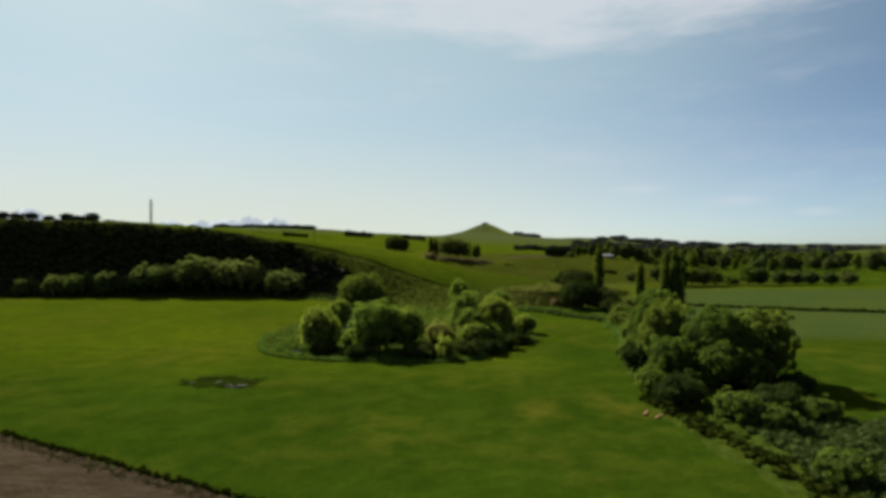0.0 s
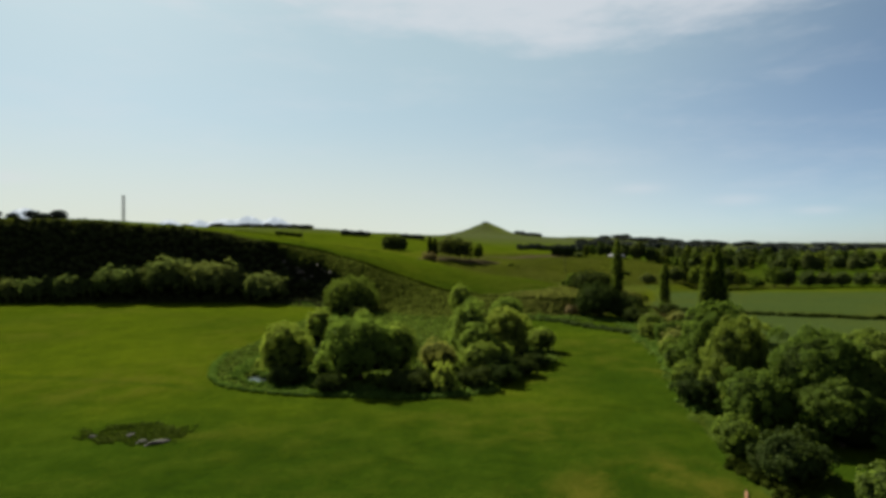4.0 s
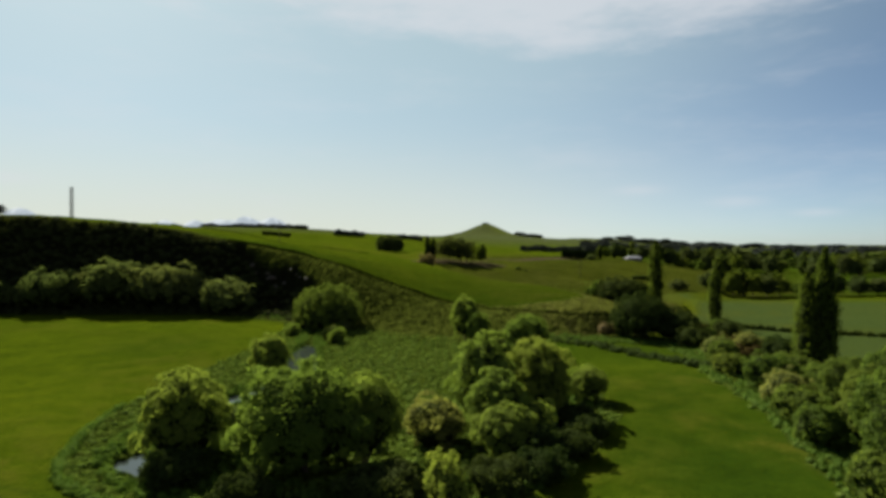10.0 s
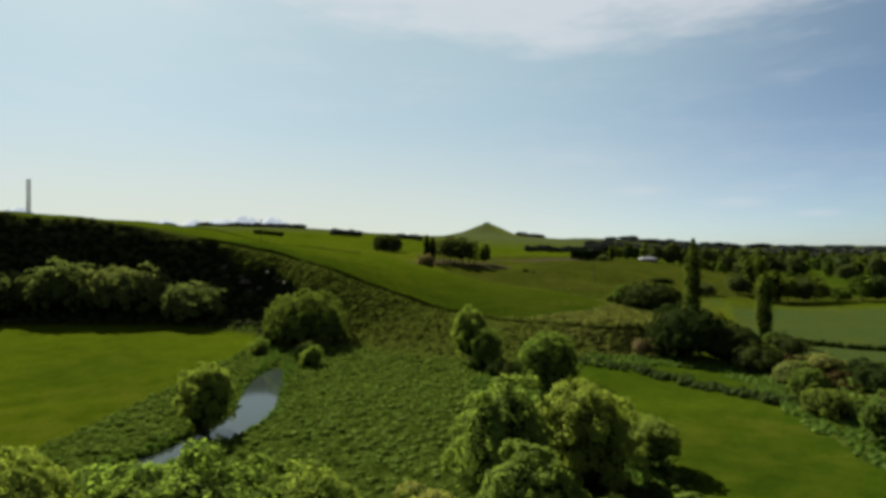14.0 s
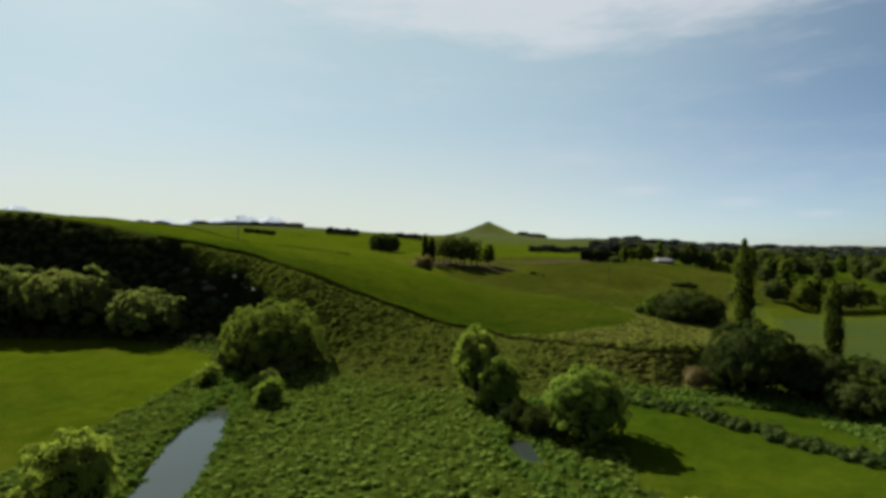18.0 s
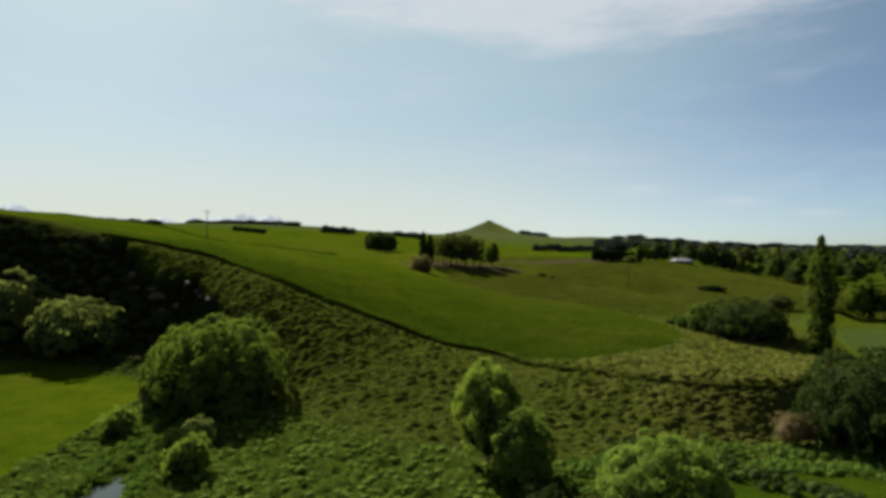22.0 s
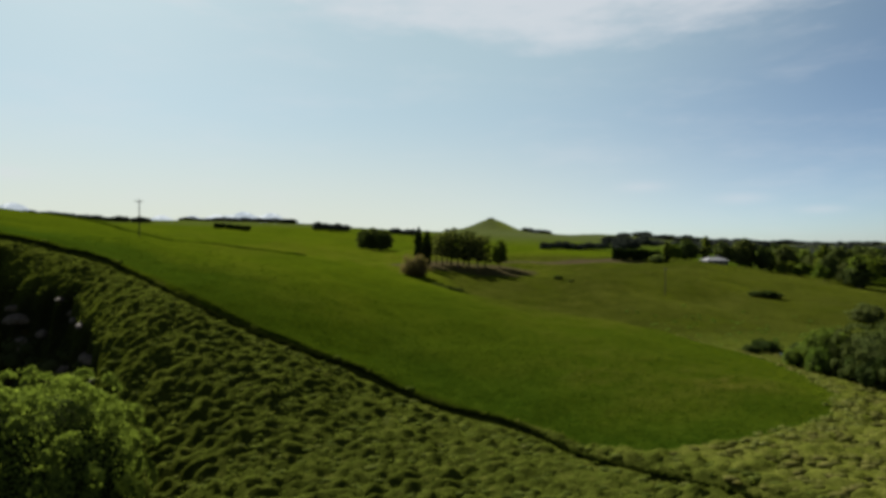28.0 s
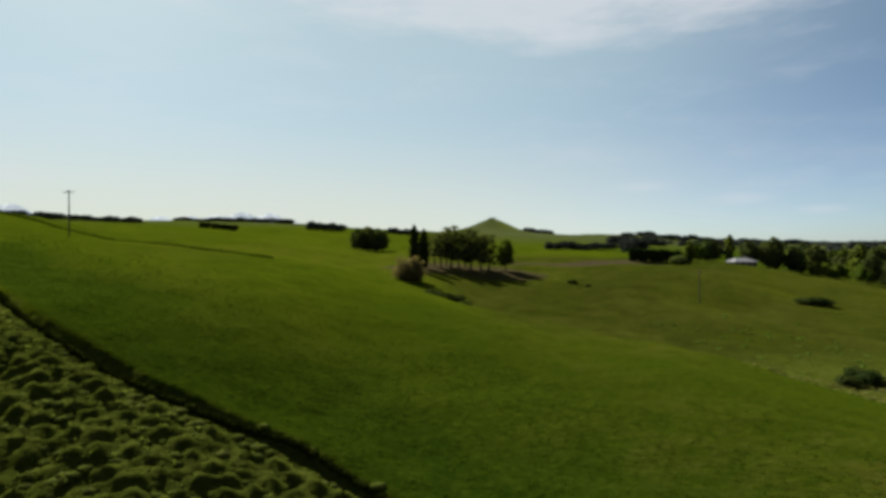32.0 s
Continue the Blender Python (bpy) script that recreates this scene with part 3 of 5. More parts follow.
def build_ground():
    xs = axis([(-4500, -1500, 250), (-1500, -500, 60), (-500, -220, 14), (-220, -90, 3), (-90, -62, 0.9), (-62, 70, 0.42), (70, 100, 1.0), (100, 220, 3), (220, 500, 14), (500, 1500, 60), (1500, 4500, 250)])
    ys = axis([(-1500, -200, 130), (-200, 30, 12), (30, 122, 1.1), (122, 232, 0.45), (232, 312, 0.33), (312, 345, 0.9), (345, 560, 3), (560, 1000, 12), (1000, 2200, 50), (2200, 2800, 20), (2800, 4900, 150)])
    X, Y = np.meshgrid(xs, ys)
    x, y = X.ravel(), Y.ravel()
    near = (np.abs(x) < 300) & (y < 420)
    z = height(x, y, False)
    z[near] = height(x[near], y[near], True)
    rough = np.zeros(x.shape)
    rough[near] = rough_cover(x[near], y[near])
    # hummocks of the ungrazed ground
    ly0, fy0 = soft_line(LIP, x, 4)[0], soft_line(FOOT, x)[0]
    hum = 0.5 * waves(x, y * 1.35, 4.4, 21, 2) + 0.8 * np.abs(waves(x, y * 1.3, 2.4, 22, 1))
    steep = sstep(y - fy0 + 4 * waves(x, y, 10, 82), -8, 3)
    mound = 0.70 * np.abs(waves(0.75 * x + 0.3 * y, 1.25 * y - 0.2 * x, 2.6, 25, 1)) + 0.46 * np.abs(waves(0.8 * x, y, 1.8, 26, 1)) + 0.25 * waves(x, y, 9, 27, 1) + 0.12
    mound = mound * (1 - 0.35 * sstep(x + 0.25 * (y - 260), 20, 34))
    hum = (1 - steep) * hum + steep * mound
    hum = hum * (1 - 0.9 * np.exp(-((y - ly0 + 0.7) / 1.1) ** 2))
    basin = np.exp(-(((x - 72.8) / 6.2) ** 2 + ((y - 318.5) / 4.2) ** 2) ** 2)     # bed of the small pond
    z = z + rough * (0.6 * hum - 0.2) * (np.abs(x) < 95) * (1 - basin) - 0.6 * basin
    n, k = len(xs), len(ys)
    i = (np.arange(k - 1)[:, None] * n + np.arange(n - 1)[None]).ravel()
    faces = np.stack([i, i + 1, i + n + 1, i + n], 1)
    me = bpy.data.meshes.new("ground")
    me.from_pydata(np.stack([x, y, z], 1).tolist(), [], faces.tolist())
    me.polygons.foreach_set("use_smooth", np.ones(len(faces), bool))
    plough = np.where(y < 78.6 - 0.505 * (x + 61.5), 1.0, 0.0) * (x < 40) * (y > -400)
    # bare strip under and beyond the pines
    bare = 1.25 * np.exp(-(((x - 10) / 32) ** 2 + ((y - 468) / 18) ** 2)) + np.exp(-(((x - 70) / 45) ** 2 + ((y - 508) / 10) ** 2))
    plough = np.maximum(plough, np.clip(bare * 1.3, 0, 1))
    ly = soft_line(LIP, x, 4)[0]
    dry = np.clip(0.12 + 0.5 * waves(x, y, 60, 31), 0, 1)
    dry = np.maximum(dry, np.exp(-(((x - 38) / 7) ** 2 + ((y - 276) / 5) ** 2)) * 1.2)
    dry = np.maximum(dry, np.exp(-((path_distance(x, y, np.array([(12, 88), (26, 96), (31, 86)])) / 5) ** 2)))
    dry = np.maximum(dry, 0.9 * np.exp(-(((x - 42 + 0.5 * (y - 152)) / 6) ** 2 + ((y - 152) / 13) ** 2)))
    dry = np.maximum(dry, np.exp(-(((x - 62) / 12) ** 2 + ((y - 256) / 7) ** 2)))
    dry[near] = np.maximum(dry[near], 0.5 * np.exp(-((path_distance(x[near], y[near], np.array([(14, 314), (24, 299), (28, 289), (33, 276), (38, 271)])) / 4.5) ** 2)))
    dry = np.maximum(dry, 0.8 * sstep(y, 400, 440) * (1 - sstep(y, 560, 700)) * (np.abs(x) < 90))
    dry = np.where((y > ly) & (y < ly + 55) & (x < 50), dry * 0.6, dry)
    lush = np.clip(sstep(x, 5, 30) * (0.92 - 0.25 * sstep(y, 110, 165)) * (1 - sstep(y, 225, 240)) + 0.3 * waves(x, y, 80, 33), 0, 1)
    lush = np.maximum(lush, 0.84 * (1 - sstep(y + 8 * waves(x, y, 30, 34), 95, 150)))
    for off in (0.0, 1.9):
        track = smooth_path([(-130, 150 + off), (-74, 140.5 + off), (-46, 135 - off), (-24, 125.5 - off), (8, 123.5 - off), (27, 138 - off), (34, 160 - off), (33, 190 - off)])
        lush[near] = np.maximum(lush[near], 0.55 * (1 - sstep(path_distance(x[near], y[near], track), 0.3, 0.9)))
    lush = np.maximum(lush, 0.8 * sstep(x - 0.12 * y, 60, 110) * sstep(y, 350, 400) * (1 - sstep(y, 900, 1300)))
    # the deepest grass on the terrace grows along its edge
    fresh = (1 - sstep(y - ly + 7 * waves(x, y, 22, 35), 6, 26)) * sstep(y - ly, -1, 2) * (x > -110) * (x < 60)
    lush = np.where((y > ly) & (y < ly + 40) & (x > -110) & (x < 60), fresh, lush)
    pale = sstep(x, 66, 78) * (1 - sstep(y, 330, 360)) * sstep(y, 150, 170)
    fy, = soft_line(FOOT, x)
    # where the shade of the scarp and eroded face is painted
    scrub_shade = sstep(y - fy, -4, 1) * (1 - sstep(y - ly, -3, 1)) * under_brink(x, y, -1.2, 0.6) * (x < -36) * (x > -500)
    mown = np.zeros(x.shape)
    # fades to lighter grass up the terrace, painting its backlit sheen
    mown[near] = np.where(inside(x[near], y[near], PADDOCK), 1.0, 0.0) * (1 - 0.85 * sstep(y[near] - 0.3 * x[near], 290, 360))
    olive = sstep(x + 0.1 * y, 38, 52) * sstep(y - 0.2 * (x - 40), 318, 352) * (1 - sstep(y, 520, 620)) * (1 - sstep(x, 190, 260))
    # the third value of the last set lays on the far haze
    for name, a, b_, c in (("cover", rough, plough, np.clip(dry, 0, 1)), ("tone", lush, pale, scrub_shade), ("crop_haze", mown, olive * (1 - np.clip(bare * 1.5, 0, 1)), 0.85 * sstep(y, 800, 1700))):
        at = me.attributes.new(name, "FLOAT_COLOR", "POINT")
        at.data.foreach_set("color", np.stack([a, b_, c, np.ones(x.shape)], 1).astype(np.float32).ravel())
    at = me.attributes.new("slope", "FLOAT", "POINT")
    at.data.foreach_set("value", sstep(y - fy + 4 * waves(x, y, 10, 82), -8, 3).astype(np.float32))
    at = me.attributes.new("sere", "FLOAT", "POINT")
    at.data.foreach_set("value", (sstep(x + 0.25 * (y - 260) + 9 * waves(x, y, 9, 83), 18, 34) * (1 - sstep(y, 284, 300))).astype(np.float32))
    me.materials.append(GROUND)
    return tagged(new("ground", me), "rolling green pasture with rough grass slopes and a ploughed corner", "ground", "", "structure")


build_ground()


def link_mesh(name, verts, faces, mat, parent=None, smooth=False):
    me = bpy.data.meshes.new(name)
    me.from_pydata(np.asarray(verts, float).tolist(), [], np.asarray(faces).tolist() if not isinstance(faces, list) else faces)
    if smooth:
        me.polygons.foreach_set("use_smooth", np.ones(len(me.polygons), bool))
    me.materials.append(mat)
    ob = new(name, me)
    if parent:
        ob.parent = parent
    return ob


def ribbon(name, path, half, z, mat):
    p = path[:, :2]
    d = np.gradient(p, axis=0)
    d /= np.linalg.norm(d, axis=1)[:, None]
    nrm = np.stack([-d[:, 1], d[:, 0]], 1)
    p = p[:21 * 8]
    d, nrm = d[:len(p)], nrm[:len(p)]
    w = half * np.interp(np.arange(len(p)) / 8.0, (0, 3, 5, 6, 7, 30), (0.5, 1.0, 1.0, 0.9, 0.8, 0.8))[:, None]
    v = np.vstack([np.c_[p + nrm * w, np.full(len(p), z)], np.c_[p - nrm * w, np.full(len(p), z)]])
    n = len(p)
    f = [(i, i + 1, n + i + 1, n + i) for i in range(n - 1)]
    return link_mesh(name, v, f, mat)


tagged(ribbon("water", STREAM_PATH[:17 * 8], 3.4, -0.62, WATER), "slow dark stream winding between overgrown banks", "stream", "", "structure")


def build_mountains():
    for name, x0, x1, y, peaks in (("backdrop_mountains", -4400, -900, 4850, [(-3560, 355, 360), (-3950, 250, 400), (-3100, 245, 400), (-1650, 286, 260), (-1430, 274, 240), (-1870, 262, 260), (-2330, 252, 260), (-2080, 255, 220), (-1700, 256, 1000), (-3500, 290, 700)]),):
        xs = np.arange(x0, x1, 22.0)
        top = np.full(xs.shape, 20.0)
        for px, pz, w in peaks:
            top = np.maximum(top, pz * np.exp(-np.abs((xs - px) / w) ** 2.0))
        top = top + 4 * waves(xs, xs * 0, 300, 41, 3)
        v, f, n = [], [], len(xs)
        for k, (dy, s) in enumerate(((-160, 0.0), (-90, 0.5), (-40, 0.8), (0, 1.0), (120, 0.2))):
            v.append(np.c_[xs, np.full(n, y + dy) + 25 * waves(xs, xs * 0 + k * 40, 150, 42), top * s])
        v = np.vstack(v)
        for k in range(4):
            f += [(k * n + i, k * n + i + 1, (k + 1) * n + i + 1, (k + 1) * n + i) for i in range(n - 1)]
        tagged(link_mesh(name, v, f, MOUNTAIN, None, True), "pale blue mountains far off in the haze", "mountains", "", "structure")


build_mountains()


# ---- plants ----
def quads(p, n, size, rng, loose=0.55, up=0.15, long=1.0):
    """A leaf spray at each place p, mostly facing along n."""
    face = n + rng.normal(scale=loose, size=n.shape) + [0, 0, up]
    face /= np.linalg.norm(face, axis=1)[:, None]
    a = np.cross(face, rng.normal(size=n.shape))
    a /= np.linalg.norm(a, axis=1)[:, None]
    b = np.cross(face, a)
    s = (size * rng.uniform(0.55, 1.4, len(p)))[:, None]
    v = np.stack([p - a * s * 0.5 * long, p - b * s * 0.4 + face * s * 0.12, p + a * s * 0.6 * long, p + b * s * 0.4 + face * s * 0.12], 1).reshape(-1, 3)
    return v, np.arange(len(p) * 4).reshape(-1, 4)


def sphere_dirs(m, rng, low=-0.35):
    n = rng.normal(size=(m, 3))
    n /= np.linalg.norm(n, axis=1)[:, None]
    n[:, 2] = np.where(n[:, 2] < low, -n[:, 2], n[:, 2])
    return n


def leaf_puffs(c, r, per, size, rng, flat=0.85, up=0.15, loose=0.65):
    """Leaves over the outer skins of many small overlapping puffs."""
    C, R = np.repeat(c, per, axis=0), np.repeat(r, per)
    n = sphere_dirs(len(C), rng, -0.3)
    p = C + n * (R * rng.uniform(0.82, 1.10, len(R)))[:, None] * [1, 1, flat]
    return quads(p, n, size, rng, loose, up)


def icosphere(level=1):
    bm = bmesh.new()
    bmesh.ops.create_icosphere(bm, subdivisions=level, radius=1.0)
    v = np.array([q.co[:] for q in bm.verts])
    f = np.array([[q.index for q in t.verts] for t in bm.faces])
    bm.free()
    return v, f


ICO1, ICO2, ICO3 = icosphere(1), icosphere(2), icosphere(3)


def joined(name, pieces, mat, inner=None):
    """One mesh out of several (verts, faces); all but the first piece may take an inner material."""
    vs, fs, n, first = [], [], 0, len(pieces[0][1])
    for v, f in pieces:
        vs.append(v)
        fs += (np.asarray(f) + n).tolist()
        n += len(v)
    me = bpy.data.meshes.new(name)
    me.from_pydata(np.vstack(vs).tolist(), [], fs)
    me.materials.append(mat)
    if inner:
        me.materials.append(inner)
        me.polygons.foreach_set("material_index", (np.arange(len(fs)) >= first).astype(np.int32))
    me.polygons.foreach_set("use_smooth", np.arange(len(fs)) >= first)
    return me


def tube(points, radii, sides=7):
    p = np.asarray(points, float)
    ring, v, f = np.linspace(0, 6.2832, sides, endpoint=False), [], []
    for i, (q, r) in enumerate(zip(p, radii)):
        d = p[min(i + 1, len(p) - 1)] - p[max(i - 1, 0)]
        d /= np.linalg.norm(d) + 1e-9
        a = np.cross(d, (0.3, 0.9, 0.1) if abs(d[1]) < 0.9 else (1, 0, 0))
        a /= np.linalg.norm(a)
        b = np.cross(d, a)
        v.append(q + r * (np.cos(ring)[:, None] * a + np.sin(ring)[:, None] * b))
        if i:
            o = (i - 1) * sides
            f += [(o + k, o + (k + 1) % sides, o + sides + (k + 1) % sides, o + sides + k) for k in range(sides)]
    return np.vstack(v), np.array(f)


def trunk_mesh(name, h, r, limbs, rng, spread=0.5, multi=1):
    pieces = []
    for s in range(multi):
        lean = rng.normal(scale=0.05 if multi == 1 else 0.2, size=2) * h
        path = [(lean[0] * t + 0.03 * h * math.sin(5 * t + s), lean[1] * t, -0.4 + h * t) for t in (0, 0.06, 0.25, 0.5, 0.75, 1.0)]
        pieces.append(tube(path, [r * k / multi ** 0.4 for k in (1.5, 1.05, 0.85, 0.6, 0.35, 0.12)]))
        for _ in range(limbs):
            t = rng.uniform(0.3, 0.8)
            a, ln = rng.uniform(0, 6.283), rng.uniform(0.5, 1.0) * spread * h
            base = np.array([lean[0] * t, lean[1] * t, h * t])
            out = np.array([math.cos(a), math.sin(a), 0.7]) * ln
            pieces.append(tube([base, base + out * 0.5 + [0, 0, 0.02 * h], base + out], [r * 0.42, r * 0.26, r * 0.06], 5))
    return joined(name, pieces, BARK)


def lobes(d, rng, n, sharp):
    """How far a lumpy outline reaches in each direction d: 1 at a lobe's middle, less between lobes."""
    axes = sphere_dirs(n, rng, -0.8)
    size = rng.uniform(0.78, 1.0, n)
    return (size - sharp * np.sqrt(np.clip(1 - d @ axes.T, 0, 1))).max(axis=1)


TREE_KINDS = {}


def tree_kind(key, mat, h, rad, seed, puffs=120, leaf=0.34, per=110, low=0.04, lob=14, sharp=0.42, waist=0.25, trunk=0.3, limbs=5, multi=2, puff=0.14, flat=0.9, full=2.7, mid=0.4):
    """A crown of that height and radius: small leafy puffs over a lumpy, uneven body, down to `low` of its height."""
    rng = np.random.RandomState(seed)
    d = sphere_dirs(puffs, rng, -0.75)

    def body(q, k):
        reach = lobes(q, np.random.RandomState(seed + 500), lob, sharp)[:, None] * k
        flat_h = np.hypot(q[:, 0:1], q[:, 1:2])
        reach = reach / (flat_h ** full + np.abs(q[:, 2:3]) ** full) ** (1 / full)
        z = q[:, 2:3] * reach
        wide = 1 - waist * np.clip(-z, 0, 1)
        return np.hstack([q[:, :2] * reach * rad * wide, np.where(z > 0, mid + (1 - mid) * z, mid + (mid - low) * z) * h])
    c = body(d, rng.uniform(0.80, 1.06, (puffs, 1)))
    r = puff * (rad + 0.5 * h) * 0.62 * rng.uniform(0.5, 1.7, puffs)
    # leaves in puffs, and a loose skin of leaves between the puffs
    n2 = int(puffs * per * 0.22)
    d2 = sphere_dirs(n2, rng, -0.75)
    skin = quads(body(d2, rng.uniform(0.80, 0.93, (n2, 1))), d2, leaf, rng, 0.9, 0.15)
    first = leaf_puffs(c, r, per, leaf, rng, flat)
    both = np.vstack([first[0], skin[0]]), np.vstack([first[1], skin[1] + len(first[0])])
    # small-leaved crowns get the heart painted as dark as inner shade
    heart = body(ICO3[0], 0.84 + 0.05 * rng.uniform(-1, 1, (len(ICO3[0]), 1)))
    TREE_KINDS[key] = (joined("crown", [both, (heart, ICO3[1])], mat, mat if leaf > 0.4 else INNER_SHADE), trunk_mesh("trunk", h * 0.7, trunk, limbs, rng, 0.4, multi), h, rad)


def crown_kind(key, mat, h, rad, seed, lumps=32, size=0.27, puffs=6, leaf=0.26, cover=1.0, low=-0.1, mid=0.42, full=2.5, waist=0.06, trunk=0.3, limbs=5, multi=3, ragged=0.08, masses=9, loose=0.55, deep=0.98):
    """A crown of many billowing branch ends over a core darkened as shade: each end is a cluster of leafy puffs, with
    gaps between the ends.
    """
    rng = np.random.RandomState(seed)
    i = np.arange(lumps) + 0.5
    z = 1 - 1.6 * i / lumps
    a = i * 2.39996 + rng.uniform(-0.3, 0.3, lumps)
    d = np.stack([np.sqrt(1 - z * z) * np.cos(a), np.sqrt(1 - z * z) * np.sin(a), z], 1)
    d = d + rng.normal(scale=0.10, size=d.shape)
    d /= np.linalg.norm(d, axis=1)[:, None]

    def body(q, k):
        flat_h = np.hypot(q[:, 0:1], q[:, 1:2])
        k = k / (flat_h ** full + np.abs(q[:, 2:3]) ** full) ** (1 / full)
        w = q[:, 2:3] * k
        wide = 1 - waist * np.clip(-w, 0, 1)
        return np.hstack([q[:, :2] * k * rad * wide, np.where(w > 0, mid + (1 - mid) * w, mid + (mid - low) * w) * h])
    span = 0.6 * rad + 0.2 * h
    r = size * span * rng.uniform(0.75, 1.25, lumps)
    # a few large masses swell out of the whole, each set with branch ends
    swell = lobes(d, np.random.RandomState(seed + 500), masses, 0.46)
    reach = (1.18 - deep + deep * swell) * (1 + rng.normal(scale=ragged, size=lumps)) - 0.8 * r / span
    c = body(d, np.clip(reach, 0.35, 1.1)[:, None])
    e = rng.normal(size=(lumps, puffs, 3))
    e /= np.linalg.norm(e, axis=2)[:, :, None]
    e = e + 0.9 * d[:, None] + [0, 0, 0.25]
    e /= np.linalg.norm(e, axis=2)[:, :, None]
    pr = (r[:, None] * rng.uniform(0.36, 0.62, (lumps, puffs))).ravel()
    pc = (c[:, None] + e * (r * 0.6)[:, None, None]).reshape(-1, 3)
    count = np.maximum(8, (cover * 13 * pr * pr / leaf ** 2)).astype(int)
    C, R = np.repeat(pc, count, axis=0), np.repeat(pr, count)
    out = np.repeat(np.repeat(d, puffs, axis=0), count, axis=0)
    # few leaves face down, so the dark core paints shade on undersides
    n = sphere_dirs(len(C), rng, -0.08)
    n = np.where(((n * out).sum(axis=1) < -0.3)[:, None], -n, n)
    p = C + n * (R * rng.uniform(0.72, 1.12, len(R)))[:, None]
    hidden = np.zeros(len(p), bool)
    for k in range(lumps):
        hidden |= ((p - c[k]) ** 2).sum(axis=1) < (0.80 * r[k]) ** 2
    n = (n + 0.7 * out)[~hidden]
    leaves = quads(p[~hidden], n / np.linalg.norm(n, axis=1)[:, None], leaf, rng, loose, 0.2)
    # loose sprays that break the outline
    m = int(len(leaves[1]) * 0.06)
    pick = rng.randint(0, len(pc), m)
    n2 = sphere_dirs(m, rng, -0.2)
    spray = quads(pc[pick] + n2 * (pr[pick] * rng.uniform(1.1, 1.6, m))[:, None], n2, leaf * 0.8, rng, 1.0, 0.1)
    # leaves between the branch ends
    m = int(cover * 4 * (rad + 0.3 * h) ** 2 / leaf ** 2)
    d2 = sphere_dirs(m, rng, -0.25)
    s2 = (1.18 - deep + deep * lobes(d2, np.random.RandomState(seed + 500), masses, 0.46)) * rng.uniform(0.84, 0.90, m)
    skin = quads(body(d2, s2[:, None]), d2, leaf, rng, loose, 0.2)
    both = np.vstack([leaves[0], spray[0], skin[0]]), np.vstack([leaves[1], spray[1] + len(leaves[0]), skin[1] + len(leaves[0]) + len(spray[0])])
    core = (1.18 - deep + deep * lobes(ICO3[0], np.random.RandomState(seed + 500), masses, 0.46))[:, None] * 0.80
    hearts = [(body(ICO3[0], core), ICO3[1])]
    TREE_KINDS[key] = (joined("crown", [both] + hearts, mat, INNER_SHADE), trunk_mesh("trunk", h * 0.6, trunk, limbs, rng, 0.35, multi), h, rad)


def spire_kind(key, mat, h, rad, seed, leaf=0.34, per=150, n=70):
    """A tall column of upswept foliage, narrow at the tip."""
    rng = np.random.RandomState(seed)
    t = (np.arange(n) + 0.5) / n
    env = rad * np.where(t < 0.8, 0.62 + 0.38 * np.sin(np.clip(t * 1.1 + 0.1, 0, 1) * 3.1416), np.maximum(0.16, (1 - t) * 3.2 + 0.08)) * rng.uniform(0.6, 1.3, n)
    a = np.arange(n) * 2.4
    c = np.stack([np.cos(a) * env * 0.5, np.sin(a) * env * 0.5, (0.05 + 0.94 * t) * h], 1)
    r = env * rng.uniform(0.45, 0.7, n)
    C, R = np.repeat(c, per, axis=0), np.repeat(r, per)
    d = sphere_dirs(len(C), rng)
    leaves = quads(C + d * (R * rng.uniform(0.7, 1.15, len(R)))[:, None] * [1, 1, 1.9], d, leaf, rng, 0.5, 0.2)
    # dark hearts paint the shade inside the column
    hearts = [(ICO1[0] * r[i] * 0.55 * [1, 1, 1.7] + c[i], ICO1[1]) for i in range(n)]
    TREE_KINDS[key] = (joined("crown", [leaves] + hearts, mat, INNER_SHADE), trunk_mesh("trunk", h * 0.8, 0.4, 2, rng, 0.1, 1), h, rad)


def stem_kind(key, mat, h, rad, seed, low=0.4, layers=20, taper=0.5, leaf=0.5, per=110):
    """A tree with a bare stem and an open, layered crown."""
    rng = np.random.RandomState(seed)
    t = (np.arange(layers) + 0.5) / layers
    env = rad * (1 - t * taper) * rng.uniform(0.7, 1.1, layers)
    a = np.arange(layers) * 2.4
    c = np.stack([np.cos(a) * env * 0.62, np.sin(a) * env * 0.62, h * (low + (0.96 - low) * t)], 1)
    r = env * rng.uniform(0.38, 0.6, layers)
    # dark hearts paint the shade inside each layer
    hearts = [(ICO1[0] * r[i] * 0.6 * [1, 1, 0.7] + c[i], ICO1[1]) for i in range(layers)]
    TREE_KINDS[key] = (joined("crown", [leaf_puffs(c, r, per, leaf, rng, 0.75, 0.3)] + hearts, mat, INNER_SHADE), trunk_mesh("trunk", h * 0.92, 0.3, 4, rng, 0.12, 1), h, rad)


crown_kind("willow_a", WILLOW, 12, 6.5, 1, 100, 0.20, 5)
crown_kind("willow_b", WILLOW, 12, 6.5, 2, 110, 0.185, 5)
crown_kind("willow_c", WILLOW, 12, 4.6, 3, 80, 0.22, 5, masses=7)
crown_kind("willow_d", WILLOW, 12, 4.8, 31, 76, 0.22, 5, mid=0.5, masses=6)
crown_kind("thick_a", THICK, 12, 6.5, 21, 100, 0.19, 5, mid=0.5)
crown_kind("thick_b", THICK, 12, 6.0, 22, 96, 0.20, 5, mid=0.48)
crown_kind("pale_a", PALE, 12, 10, 4, 90, 0.19, 5, 0.42, masses=12)
